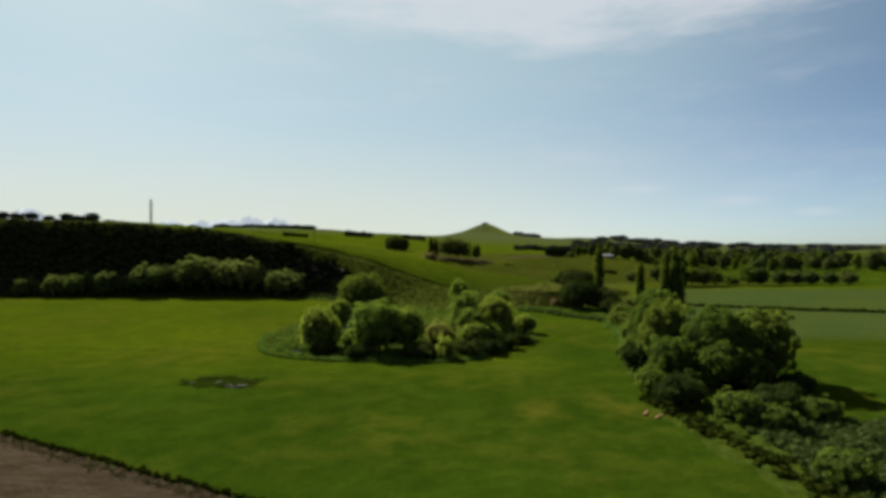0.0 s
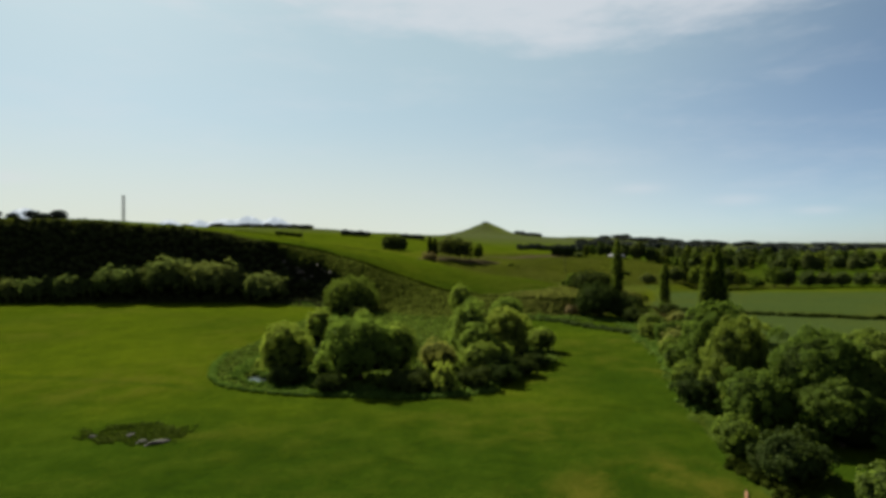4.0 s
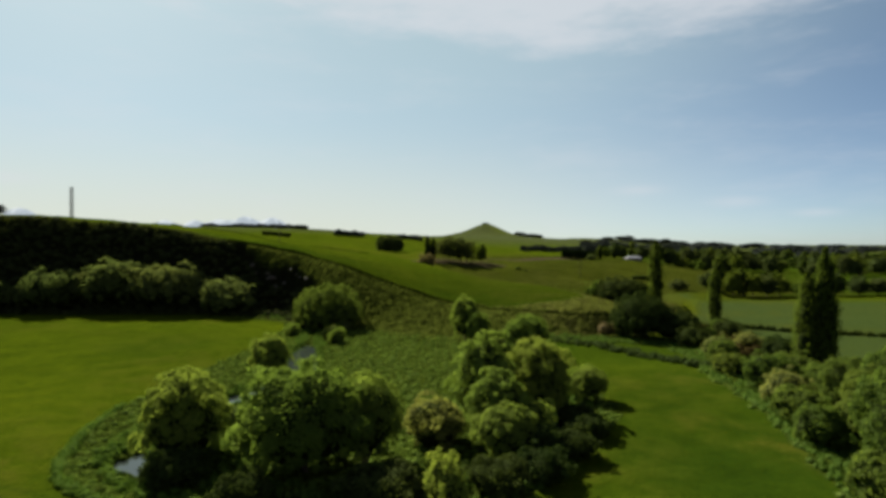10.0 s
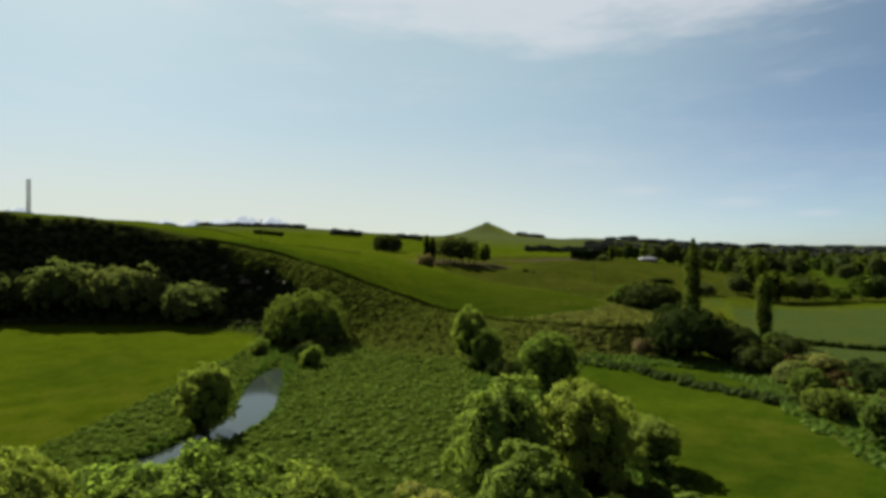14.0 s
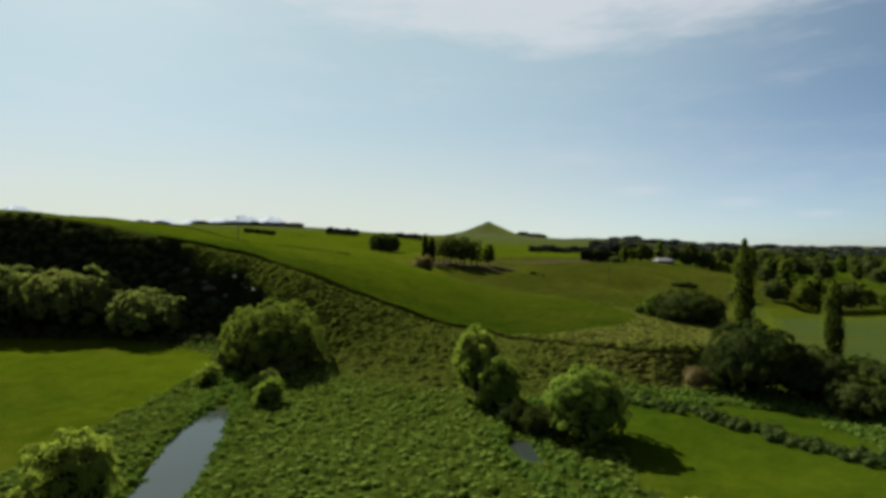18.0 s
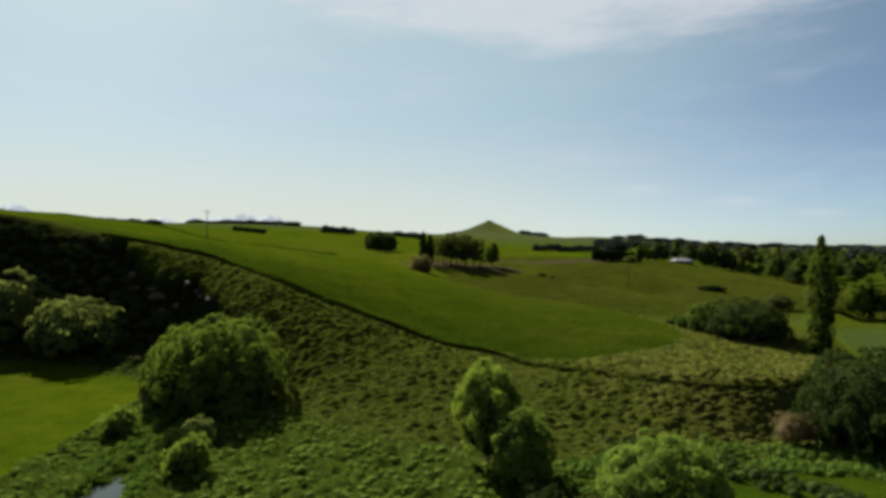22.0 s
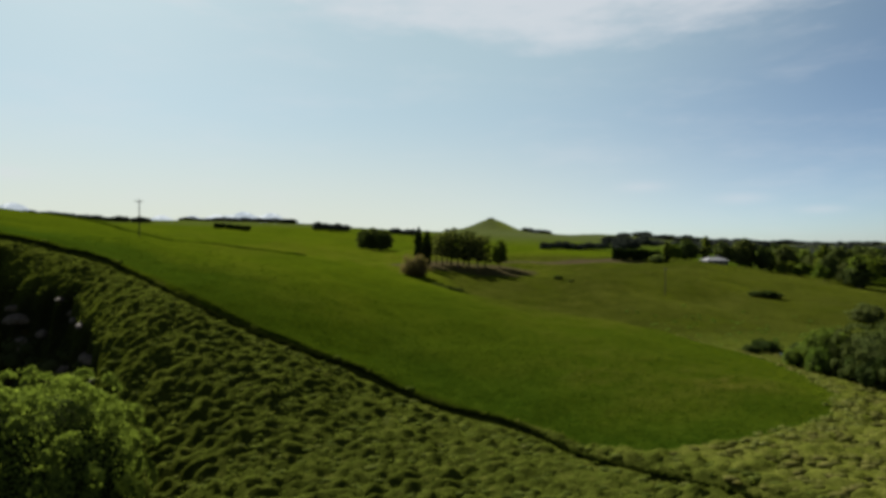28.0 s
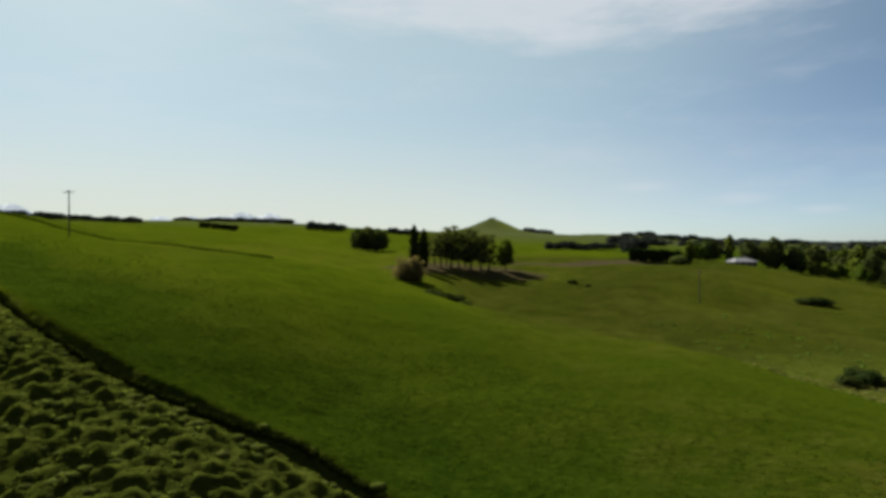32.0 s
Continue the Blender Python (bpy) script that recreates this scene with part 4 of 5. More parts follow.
crown_kind("pale_b", PALE, 12, 9, 5, 80, 0.19, 5, 0.42, masses=10)
crown_kind("dome", DOMELEAF, 13, 13, 6, 210, 0.12, 5, 0.27, 1.0, -0.05, 0.34, 2.1, 0.0, 0.4, 8, 4, 0.04, masses=30, deep=0.8)
crown_kind("dark_dome", DARKLEAF, 12, 12, 7, 130, 0.14, 5, 0.34, 1.0, 0.0, 0.42, 2.3, 0.0, ragged=0.05, masses=16)
crown_kind("shrub_a", WILLOW, 4, 3.0, 8, 36, 0.27, 4, 0.22, 0.9, -0.1, 0.4, 2.2, 0.1, 0.1, 4, 3, masses=6)
crown_kind("shrub_b", PALE, 4, 2.8, 9, 36, 0.27, 4, 0.22, 0.9, -0.1, 0.4, 2.2, 0.1, 0.1, 4, 3, masses=6)
crown_kind("shrub_dark", DARKLEAF, 4, 3.4, 10, 36, 0.27, 4, 0.26, 0.9, -0.1, 0.4, 2.2, 0.1, 0.1, 4, 3, masses=6)
crown_kind("shrub_c", THICK, 4, 3.0, 29, 36, 0.27, 4, 0.24, 0.9, -0.1, 0.42, 2.3, 0.1, 0.1, 4, 3, masses=6)
crown_kind("shrub_tan", BUDDING, 4, 3.0, 28, 40, 0.24, 4, 0.20, 0.8, -0.1, 0.4, 2.2, 0.1, 0.1, 4, 3, 0.1, masses=6)
tree_kind("broad_far", WOODLEAF, 12, 7, 11, 60, 0.75, 50, 0.0, 9, 0.45, 0.15, 0.35, 3, 1, 0.17)
tree_kind("broad_far_b", POPLAR, 12, 6, 12, 55, 0.75, 50, 0.0, 8, 0.45, 0.15, 0.35, 3, 1, 0.17)
tree_kind("hazy", HAZEDLEAF, 12, 8, 18, 40, 1.2, 26, -0.05, 7, 0.4, 0.1, 0.35, 2, 1, 0.2)
tree_kind("twiggy", TWIG, 10, 6, 19, 70, 0.41, 34, 0.0, 8, 0.4, 0.3, 0.2, 6, 3, 0.15)
spire_kind("poplar_a", POPLAR, 24, 2.6, 13)
spire_kind("poplar_b", POPLAR, 20, 2.8, 14)
spire_kind("poplar_far", POPLAR, 20, 3.0, 15, 0.8, 26, 30)
spire_kind("conifer", PINE, 17, 2.6, 20, 0.5, 40, 40)
stem_kind("pine_a", PINELEAF, 17, 4.6, 16, 0.30, 22, 0.45, 0.5, 80)
stem_kind("pine_b", PINELEAF, 17, 4.0, 17, 0.20, 22, 0.4, 0.5, 80)


def plant(name, key, x, y, h, rad, label, category="tree", group="", turn=None, sink=0.15, lean=(0.0, 0.0)):
    """A tree or bush of that kind, scaled to its height and crown radius, standing on the ground."""
    crown_me, trunk_me, h0, r0 = TREE_KINDS[key]
    base = new(name)
    base.empty_display_size = 0.5
    a = (x * 12.9 + y * 7.3) % 6.283 if turn is None else radians(turn)
    m = Matrix.Translation((x, y, gz(x, y) - sink))
    m = m @ Euler((radians(lean[1]), radians(lean[0]), 0)).to_matrix().to_4x4()
    base.matrix_world = m @ Matrix.LocRotScale(None, Euler((0, 0, a)), (rad / r0, rad / r0, h / h0))
    for n, me in (("trunk", trunk_me), ("crown", crown_me)):
        o = new(n, me)
        o.parent = base
    return tagged(base, label, category, group)


# the stream loop
WIL = "bushy green willow with sunlit top beside the stream"
for key, x, y, h, r, ln in (("willow_a", -31.5, 145, 10.4, 5.4, 0), ("willow_b", -15.6, 139.5, 13.5, 7.6, 0), ("willow_d", -9.2, 142, 11, 4.2, 3), ("willow_c", 7.3, 149.5, 9.6, 4.3, 0), ("willow_d", 8, 143.5, 7.0, 3.6, 2), ("willow_c", 6.8, 157, 13.4, 5.0, 0),
                            ("willow_a", 14.4, 164, 11.4, 5.8, 3), ("willow_d", 24.8, 170.5, 6.0, 3.3, 2), ("willow_d", 6.5, 229, 12.6, 4.0, 0), ("willow_c", 9.6, 222.5, 8.6, 3.6, 4), ("willow_a", 20.2, 211.5, 9.6, 5.8, 3), ("willow_d", -33.4, 185, 10, 3.9, 0)):
    plant("willow_tree", key, x, y, h, r, WIL, "tree", "willows along the stream loop", None, 0.15, (ln, 0))
# the last four dark bushes are added as shade under the willows
for key, x, y, h, r in (("shrub_a", 0.6, 131, 6.6, 2.6), ("shrub_tan", -0.5, 149, 6.5, 5), ("shrub_a", -24, 148, 3.5, 3), ("shrub_dark", -6, 132, 4.5, 4.5), ("shrub_a", 12, 150, 6, 4), ("shrub_dark", -20, 131, 4, 3),
                        ("shrub_b", -29, 157, 3, 2.2), ("shrub_dark", 20, 160, 4, 3.5), ("shrub_a", -28, 227, 4.2, 2.6), ("shrub_b", -31, 236, 3.5, 2.6), ("shrub_a", -43.6, 240, 3.8, 2.8), ("shrub_dark", -30.6, 231.5, 4.4, 2.8), ("shrub_dark", 11, 144, 5, 4.5), ("shrub_dark", 20, 176, 4, 3.5),
                        ("shrub_b", -44, 252, 5, 3.5), ("shrub_b", -30, 247, 3.5, 2.5), ("shrub_dark", -29, 137, 4, 4), ("shrub_dark", 12, 217, 4, 3), ("shrub_dark", 14.5, 212, 4.6, 3), ("shrub_dark", 6, 134, 4.2, 3.6), ("shrub_dark", 11.5, 137.5, 4, 3.6), ("shrub_dark", 16, 144, 4, 3.6), ("shrub_dark", 20.5, 152, 3.4, 3.2)):
    plant("stream_bush", key, x, y, h, r, "leafy bush on the overgrown stream bank", "bush", "bushes along the stream loop")
plant("willow_tree", "dome", -36.0, 254.8, 13.2, 10.2, "wide dome-shaped willow at the foot of the slope")
# the willow row under the scarp
for key, x, y, h, r in (("pale_b", -215, 292, 8.5, 6), ("pale_b", -199, 291, 10.4, 6), ("pale_a", -187, 292, 11.4, 7.5), ("pale_b", -174, 293, 11.4, 7.5), ("pale_a", -151, 296, 14.2, 11.5),
                        ("pale_b", -128, 297, 15.4, 11.5), ("pale_a", -106, 296, 15.4, 13), ("pale_b", -81, 290, 12.2, 10.5), ("pale_b", -139.5, 299, 9.4, 6.5), ("pale_a", -117, 300, 11, 7), ("pale_b", -93.5, 296, 8.6, 6), ("pale_a", -163, 296, 8.5, 7)):
    plant("willow_tree", key, x, y, h, r, "rounded grey-green willow standing before the dark scarp", "tree", "willow row below the scarp")
# below and behind the terrace tip
plant("dark_tree", "dark_dome", 57.5, 235, 12, 9.2, "dark wide-crowned tree below the terrace bank")
plant("dark_tree", "dark_dome", 66, 232, 8.5, 7.5, "dark wide-crowned tree below the terrace bank")
plant("dark_tree", "dark_dome", 68, 287, 9.8, 9.8, "dark round tree behind the terrace tip", sink=1.3)
for key, x, y, h, r in (("thick_a", 60.5, 292, 7.0, 3.6), ("shrub_c", 58.8, 290, 4.6, 2.6), ("shrub_c", 57.0, 294, 3.2, 2.0), ("shrub_dark", 62, 284, 5, 4)):
    plant("tip_bush", key, x, y, h, r, "green bush at the foot of the dark tree", "bush", "bushes behind the terrace tip")
plant("dark_tree", "dark_dome", 76, 296, 8, 6.5, "dark round tree behind the terrace tip")
for key, x, y, h, r in (("poplar_a", 75.5, 274, 23.5, 2.7), ("poplar_b", 93, 267, 19, 2.4), ("poplar_a", 77, 188, 26, 2.4), ("poplar_b", 74.2, 189, 21, 2.4), ("poplar_b", 79.4, 191, 20, 2.3), ("poplar_b", 75.5, 192, 17, 2.2)):
    plant("poplar_tree", key, x, y, h, r, "tall narrow dark-green poplar", "tree", "poplars beyond the stream")
# the thicket beside the lane
for key, x, y, h, r in (("thick_b", 50, 133, 15.8, 6.2), ("thick_a", 46.5, 118, 14.7, 5.2), ("thick_a", 53, 108.5, 14.4, 6.2), ("thick_b", 59.5, 107.5, 14.2, 6.4), ("thick_a", 63, 113, 12.4, 6), ("thick_b", 57, 147, 11, 5.2), ("thick_a", 62, 160, 9.5, 4.8), ("thick_b", 52, 103, 9.5, 5.4), ("thick_a", 44, 108, 8.6, 4.6)):
    plant("willow_tree", key, x, y, h, r, "large dark willow in the thicket beside the lane", "tree", "willow thicket beside the lane")
for key, x, y, h, r in (("shrub_dark", 39, 93, 6, 4.5), ("shrub_c", 44, 84, 5, 4), ("shrub_dark", 52, 88, 5, 4), ("shrub_dark", 63, 101, 4, 3.6), ("shrub_c", 37, 101, 5, 3.5), ("shrub_c", 47, 80, 4, 3.4), ("shrub_c", 56, 84, 4, 3.6), ("shrub_c", 44, 62, 4, 3.4),
                        ("shrub_c", 53, 158, 6, 4.5), ("shrub_tan", 57, 168, 6, 4), ("shrub_c", 60, 178, 7, 5), ("shrub_c", 59, 190, 5, 4), ("shrub_c", 63, 200, 6, 4.5), ("shrub_tan", 66, 210, 5, 4.5), ("shrub_dark", 65, 221, 6, 5),
                        ("shrub_c", 72, 228, 5, 4), ("shrub_dark", 42, 122, 6, 4), ("shrub_c", 44, 130, 6, 4), ("shrub_dark", 84, 240, 5, 4.5), ("shrub_tan", 80, 222, 4, 4), ("shrub_dark", 78, 205, 5, 4), ("shrub_c", 50, 148, 6, 4), ("shrub_c", 66, 172, 6, 5), ("shrub_c", 68, 184, 6, 5),
                        ("shrub_dark", 84, 215, 4, 4), ("twiggy", 47, 236.5, 4.6, 3), ("shrub_c", 88, 252, 4, 4), ("shrub_c", 52, 237, 4, 3)):
    plant("thicket_bush", key, x, y, h, r, "green bush in the overgrown strip beside the lane", "bush", "bushes in the overgrown strip")

# the hill beyond: trees round the bare strip
for key, x, y, h, r in (("pine_a", 1, 462, 15.2, 6.0), ("pine_b", 5, 467, 17.8, 5.4), ("pine_a", 8.2, 462, 16.4, 6.2), ("pine_b", 13, 467, 17.6, 6.0), ("pine_a", 17, 463, 16, 5.2), ("pine_b", 20.5, 469, 15.5, 4.8), ("pine_a", -2, 470, 14, 4.8), ("pine_b", 11, 474, 16, 5), ("pine_a", 3, 475, 15.5, 5), ("pine_b", 17.5, 475, 15, 5)):
    plant("tall_tree", key, x, y, h, r, "tall bare-stemmed tree over brown earth", "tree", "trees on the bare strip")
for x, y, h in ((-9.5, 456, 17.5), (-6, 460, 16)):
    plant("conifer_tree", "conifer", x, y, h, 2.6, "dark pointed conifer beside the bare-stemmed trees", "tree", "trees on the bare strip")
plant("tall_tree", "broad_far_b", 28, 474, 14, 4.6, "light green upright tree beside the bare strip", "tree", "trees on the bare strip")
plant("bare_bush", "twiggy", -9.5, 428, 11.5, 6.8, "brown leafless bush in the hollow", "bush", "", None, 2.6)
for x, y, h, r in ((2, 398, 3, 3.5), (6, 403, 2.5, 3), (-1, 404, 2.5, 3.5), (8, 395, 2, 3)):
    plant("hollow_bush", "shrub_dark", x, y, h, r, "low dark bush in the hollow of the hill", "bush", "bushes in the hollow")
for i in range(11):
    a = i * 2.4
    plant("clump_tree", "broad_far", -52 + 3.6 * math.sqrt(i) * math.cos(a), 640 + 3 * math.sqrt(i) * math.sin(a), 17.5 - 0.35 * i, 7 - 0.15 * i, "dark rounded tree in a dense clump on the slope", "tree", "tree clump on the slope")
for x, y, h, r in ((50, 446, 1.6, 2.2), (54, 438, 1.0, 1.4)):
    plant("small_bush", "shrub_dark", x, y, h, r, "small dark bush on the open hillside", "bush", "bushes on the hillside")
for x, y, h, r in ((117, 414.5, 2.4, 3.6), (121.5, 416, 2.8, 4), (126, 419, 2.2, 3.4)):
    plant("scrub_clump", "shrub_dark", x, y, h, r, "dark tangled scrub in a hillside hollow", "bush", "scrub in the hillside hollow")

# round the house on the hill
for key, x, y, h, r in (("shrub_b", 113, 503, 4.5, 4.5), ("poplar_b", 122, 512, 11, 2.6), ("broad_far_b", 128, 517, 10, 4.5), ("broad_far", 139, 528, 13, 5.5), ("broad_far", 160, 528, 13, 5.5), ("broad_far", 167, 524, 14, 5.5), ("broad_far", 174, 530, 17, 6.5), ("broad_far", 182, 526, 14, 6),
                        ("broad_far_b", 189, 518, 8, 5), ("broad_far_b", 197, 516, 8, 5), ("poplar_far", 213, 522, 19, 4), ("broad_far", 226, 528, 17, 7), ("broad_far", 238, 531, 18, 7), ("broad_far", 205, 545, 15, 7), ("broad_far", 252, 540, 16, 7), ("poplar_far", 158, 545, 16, 3.4), ("broad_far", 150, 548, 11, 6)):
    plant("garden_tree", key, x, y, h, r, "dark leafy tree by the house on the hill", "tree", "trees round the house")
# trees along the flat fields
for key, x, y, h, r in (("broad_far_b", 150, 366, 13, 5), ("poplar_far", 156, 369, 15, 4), ("broad_far_b", 163, 371, 13, 5.5), ("broad_far", 171, 372, 12, 6), ("broad_far_b", 180, 376, 12, 6), ("broad_far", 140, 372, 9, 6), ("broad_far_b", 205, 380, 13, 7), ("broad_far", 214, 382, 12, 6.5), ("broad_far", 228, 384, 10, 7), ("broad_far", 240, 386, 9, 7), ("broad_far", 252, 388, 9, 7), ("broad_far", 266, 390, 9, 7), ("broad_far", 280, 392, 9, 7), ("broad_far_b", 192, 378, 7, 6), ("poplar_far", 148, 378, 17, 3.6), ("broad_far", 122, 366, 6, 6)):
    plant("field_tree", key, x, y, h, r, "dark leafy tree at the edge of the flat field", "tree", "trees along the flat fields")
rng = random.Random(7)
for i in range(175):
    y = rng.uniform(470, 760)
    x = rng.uniform(0.42, 0.98) * y * 0.78 + rng.uniform(-20, 60)
    if x < 190 and y < 600:
        continue
    plant("wood_tree", rng.choice(("broad_far", "broad_far", "broad_far_b", "poplar_far")), x, y, rng.uniform(9, 16), rng.uniform(4.5, 7.5), "dark tree in the scattered woodland of the plain", "tree", "scattered woodland")
for i in range(46):
    y = rng.uniform(820, 1250)
    x = rng.uniform(0.30, 0.95) * y * 0.78
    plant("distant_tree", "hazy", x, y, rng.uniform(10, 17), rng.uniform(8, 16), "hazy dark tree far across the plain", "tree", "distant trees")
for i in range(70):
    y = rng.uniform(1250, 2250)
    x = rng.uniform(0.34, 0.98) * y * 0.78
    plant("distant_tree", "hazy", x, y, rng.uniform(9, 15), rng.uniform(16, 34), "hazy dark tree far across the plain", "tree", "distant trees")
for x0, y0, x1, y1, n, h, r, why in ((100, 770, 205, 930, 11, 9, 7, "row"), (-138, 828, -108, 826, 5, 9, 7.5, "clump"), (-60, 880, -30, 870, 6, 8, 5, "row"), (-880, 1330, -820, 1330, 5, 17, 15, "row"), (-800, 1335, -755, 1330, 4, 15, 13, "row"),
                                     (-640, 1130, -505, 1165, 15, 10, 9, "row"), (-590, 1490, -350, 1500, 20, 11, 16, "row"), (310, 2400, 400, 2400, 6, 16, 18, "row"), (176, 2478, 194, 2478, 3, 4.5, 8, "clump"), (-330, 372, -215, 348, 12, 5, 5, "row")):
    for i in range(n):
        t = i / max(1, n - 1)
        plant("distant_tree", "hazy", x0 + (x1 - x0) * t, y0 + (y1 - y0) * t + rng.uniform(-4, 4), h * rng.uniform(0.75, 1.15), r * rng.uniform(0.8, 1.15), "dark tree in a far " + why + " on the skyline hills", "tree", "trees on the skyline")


# ---- clipped hedges ----
def hedge(x0, y0, x1, y1, h, thick, label, seed):
    r_ = np.random.RandomState(seed)
    ln = math.hypot(x1 - x0, y1 - y0)
    n = int(ln / (0.5 * thick)) + 1
    base = new("hedge")
    zc = gz((x0 + x1) / 2, (y0 + y1) / 2)
    base.location = ((x0 + x1) / 2, (y0 + y1) / 2, zc)
    t = r_.uniform(0, 1, n * 10)
    c = np.stack([(t - 0.5) * (x1 - x0), (t - 0.5) * (y1 - y0) + r_.uniform(-0.3, 0.3, len(t)) * thick, r_.uniform(0.1, 0.9, len(t)) * h], 1)
    c[:, 2] += height(c[:, 0] + base.location.x, c[:, 1] + base.location.y, False) - zc
    r = np.full(len(t), min(0.3 * h, 0.5 * thick)) * r_.uniform(0.7, 1.1, len(t))
    me = joined("foliage", [leaf_puffs(c, r, 26, 0.6, r_, 0.9)] + [(ICO1[0] * q * 0.8 + k, ICO1[1]) for k, q in zip(c, r)], PINE)
    o = new("foliage", me)
    o.parent = base
    return tagged(base, label, "hedge")


hedge(93, 512, 119, 513, 5.8, 3.0, "dense dark clipped shelter hedge beside the house", 51)
hedge(-192, 682, -163, 684, 4.5, 3.5, "dense dark clipped hedge alone on the hilltop", 52)


# ---- undergrowth: too many plants to count ----
def scatter(spacing, x0, x1, y0, y1, keep, seed):
    """Jittered places within the bounds where keep(x, y) exceeds a random draw."""
    r_ = np.random.RandomState(seed)
    X, Y = np.meshgrid(np.arange(x0, x1, spacing), np.arange(y0, y1, spacing))
    x, y = X.ravel() + r_.uniform(-0.5, 0.5, X.size) * spacing, Y.ravel() + r_.uniform(-0.5, 0.5, X.size) * spacing
    ok = keep(x, y) > r_.uniform(0.02, 0.98, x.size)
    return x[ok], y[ok], r_


def undergrowth(name, x, y, r_, rad, tall, leaf, per, mat, label, category, heart=True, chan=True, under=None, ball=None, wide=1.0):
    z = height(x, y, chan)
    r = rad * r_.uniform(0.45, 1.45, len(x))
    flat = tall / rad
    c = np.stack([x, y, z + r * flat * 0.25], 1)
    pieces = [leaf_puffs(c, r, per, leaf, r_, flat)]
    if heart:
        low_v, low_f = ball or ICO1
        v = low_v[None] * (r * (0.78 if ball is None else 0.95))[:, None, None] * [wide, 1, flat]
        if ball is not None:
            v = v * r_.uniform(0.78, 1.15, v.shape[:2])[:, :, None] - [0, 0, 0.05]
        v = (v + c[:, None]).reshape(-1, 3)
        f = (low_f[None] + (np.arange(len(x)) * len(low_v))[:, None, None]).reshape(-1, 3)
        pieces.append((v, f))
    me = joined(name, pieces, mat, under)
    return tagged(new(name, me), label, category, "", "stuff")


def scarp_keep(x, y):
    fy, = soft_line(FOOT, x)
    ly = soft_line(LIP, x, 4)[0]
    patch = sstep(waves(x, y, 22, 61), -0.95, -0.6) * (1 - 0.45 * sstep(x, -84, -60))
    return (y > fy - 1) * (y < ly - 3.5) * patch * under_brink(x, y, -3.2, -1.6) * (x < -42)


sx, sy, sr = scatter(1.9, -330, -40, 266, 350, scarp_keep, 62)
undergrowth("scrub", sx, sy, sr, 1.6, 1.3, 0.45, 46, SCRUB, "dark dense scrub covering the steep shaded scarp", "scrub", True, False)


def bank_keep(x, y):
    d = path_distance(x, y, STREAM_PATH)
    hw = water_half(x, y)
    return sstep(d, hw + 0.1, hw + 0.6) * (1 - sstep(d + 0.8 * waves(x, y, 9, 11), 3.6, 4.4)) * 0.95


bx, by, br = scatter(0.75, -66, 90, 118, 285, bank_keep, 63)
undergrowth("bank_weeds", bx, by, br, 0.5, 0.5, 0.18, 34, RUSH, "rank leafy weeds along the stream banks", "weeds")


def edge_keep(x, y):
    d = path_distance(x, y, np.array([(24, 233), (31, 231), (41, 221), (47, 211), (57, 198), (62, 190)]))
    return (1 - sstep(d + 0.6 * waves(x, y, 6, 13), 1.6, 3.0)) * 0.9


# these weeds take dark leaves to paint the shade on the bank
gx, gy, gr = scatter(1.15, 16, 70, 184, 240, edge_keep, 76)
undergrowth("bank_weeds", gx, gy, gr, 0.75, 0.85, 0.2, 60, DARKLEAF, "tall weeds darkened as bank shade in a thick band at the meadow edge", "weeds")


def tuft_keep(x, y):
    lip = np.abs(y - soft_line(LIP, x, 4)[0] + 0.7)
    return rough_cover(x, y) * (1 - under_brink(x, y, -1.0, 0.4) * (y > soft_line(FOOT, x)[0])) * np.where((x > -100) & (x < 55), sstep(lip, 0.6, 1.2), 1.0) * sstep(path_distance(x, y, STREAM_PATH), 3.8, 4.8) * (0.66 + 0.5 * waves(x, y, 6, 81))


tx, ty, trn = scatter(1.05, -75, 90, 126, 320, lambda x, y: tuft_keep(x, y) * (1 - sstep(y - soft_line(FOOT, x)[0] + 4 * waves(x, y, 10, 82), -8, 3)), 64)
undergrowth("tussock_grass", tx, ty, trn, 0.62, 0.36, 0.16, 22, RUSH, "rank green weeds and tussocks inside the stream loop", "grass")
tx, ty, trn = scatter(0.85, -75, 90, 200, 325, lambda x, y: (0.3 + tuft_keep(x, y)) * (tuft_keep(x, y) > 0.05) * sstep(y - soft_line(FOOT, x)[0] + 4 * waves(x, y, 10, 82), -8, 3), 77)
sere = tx + 0.25 * (ty - 260) + 9 * waves(tx, ty, 9, 83) > 26
for pick, mat, words in ((~sere, TUSSOCK, "hummocky tussock grass on the ungrazed slope"), (sere, SERE, "drying yellow-green tussock grass below the terrace tip")):
    undergrowth("tussock_grass", tx[pick], ty[pick], trn, 0.36, 0.19, 0.14, 14, mat, words, "grass", ball=ICO2, wide=1.5)


def along(points, half, step, seed):
    p, r_ = np.array(points, float), np.random.RandomState(seed)
    seg = np.hypot(*np.diff(p, axis=0).T)
    s_ = np.concatenate([[0], np.cumsum(seg)])
    t = np.arange(0, s_[-1], step)
    t = np.concatenate([t, t + step * 0.5])
    return np.interp(t, s_, p[:, 0]) + r_.normal(0, half * 0.5, len(t)), np.interp(t, s_, p[:, 1]) + r_.normal(0, half * 0.5, len(t)), r_


qx_, qy_, qr_ = along(smooth_path(RIM)[:, :2], 0.6, 0.34, 79)
undergrowth("rank_grass", qx_, qy_, qr_, 0.5, 0.5, 0.17, 26, RUSH, "low grassy rim round the overgrown stream loop", "grass")
# a dark strip of growth paints the shadow under the terrace bank
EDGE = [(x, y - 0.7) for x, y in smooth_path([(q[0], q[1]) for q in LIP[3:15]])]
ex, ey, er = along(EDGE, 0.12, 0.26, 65)
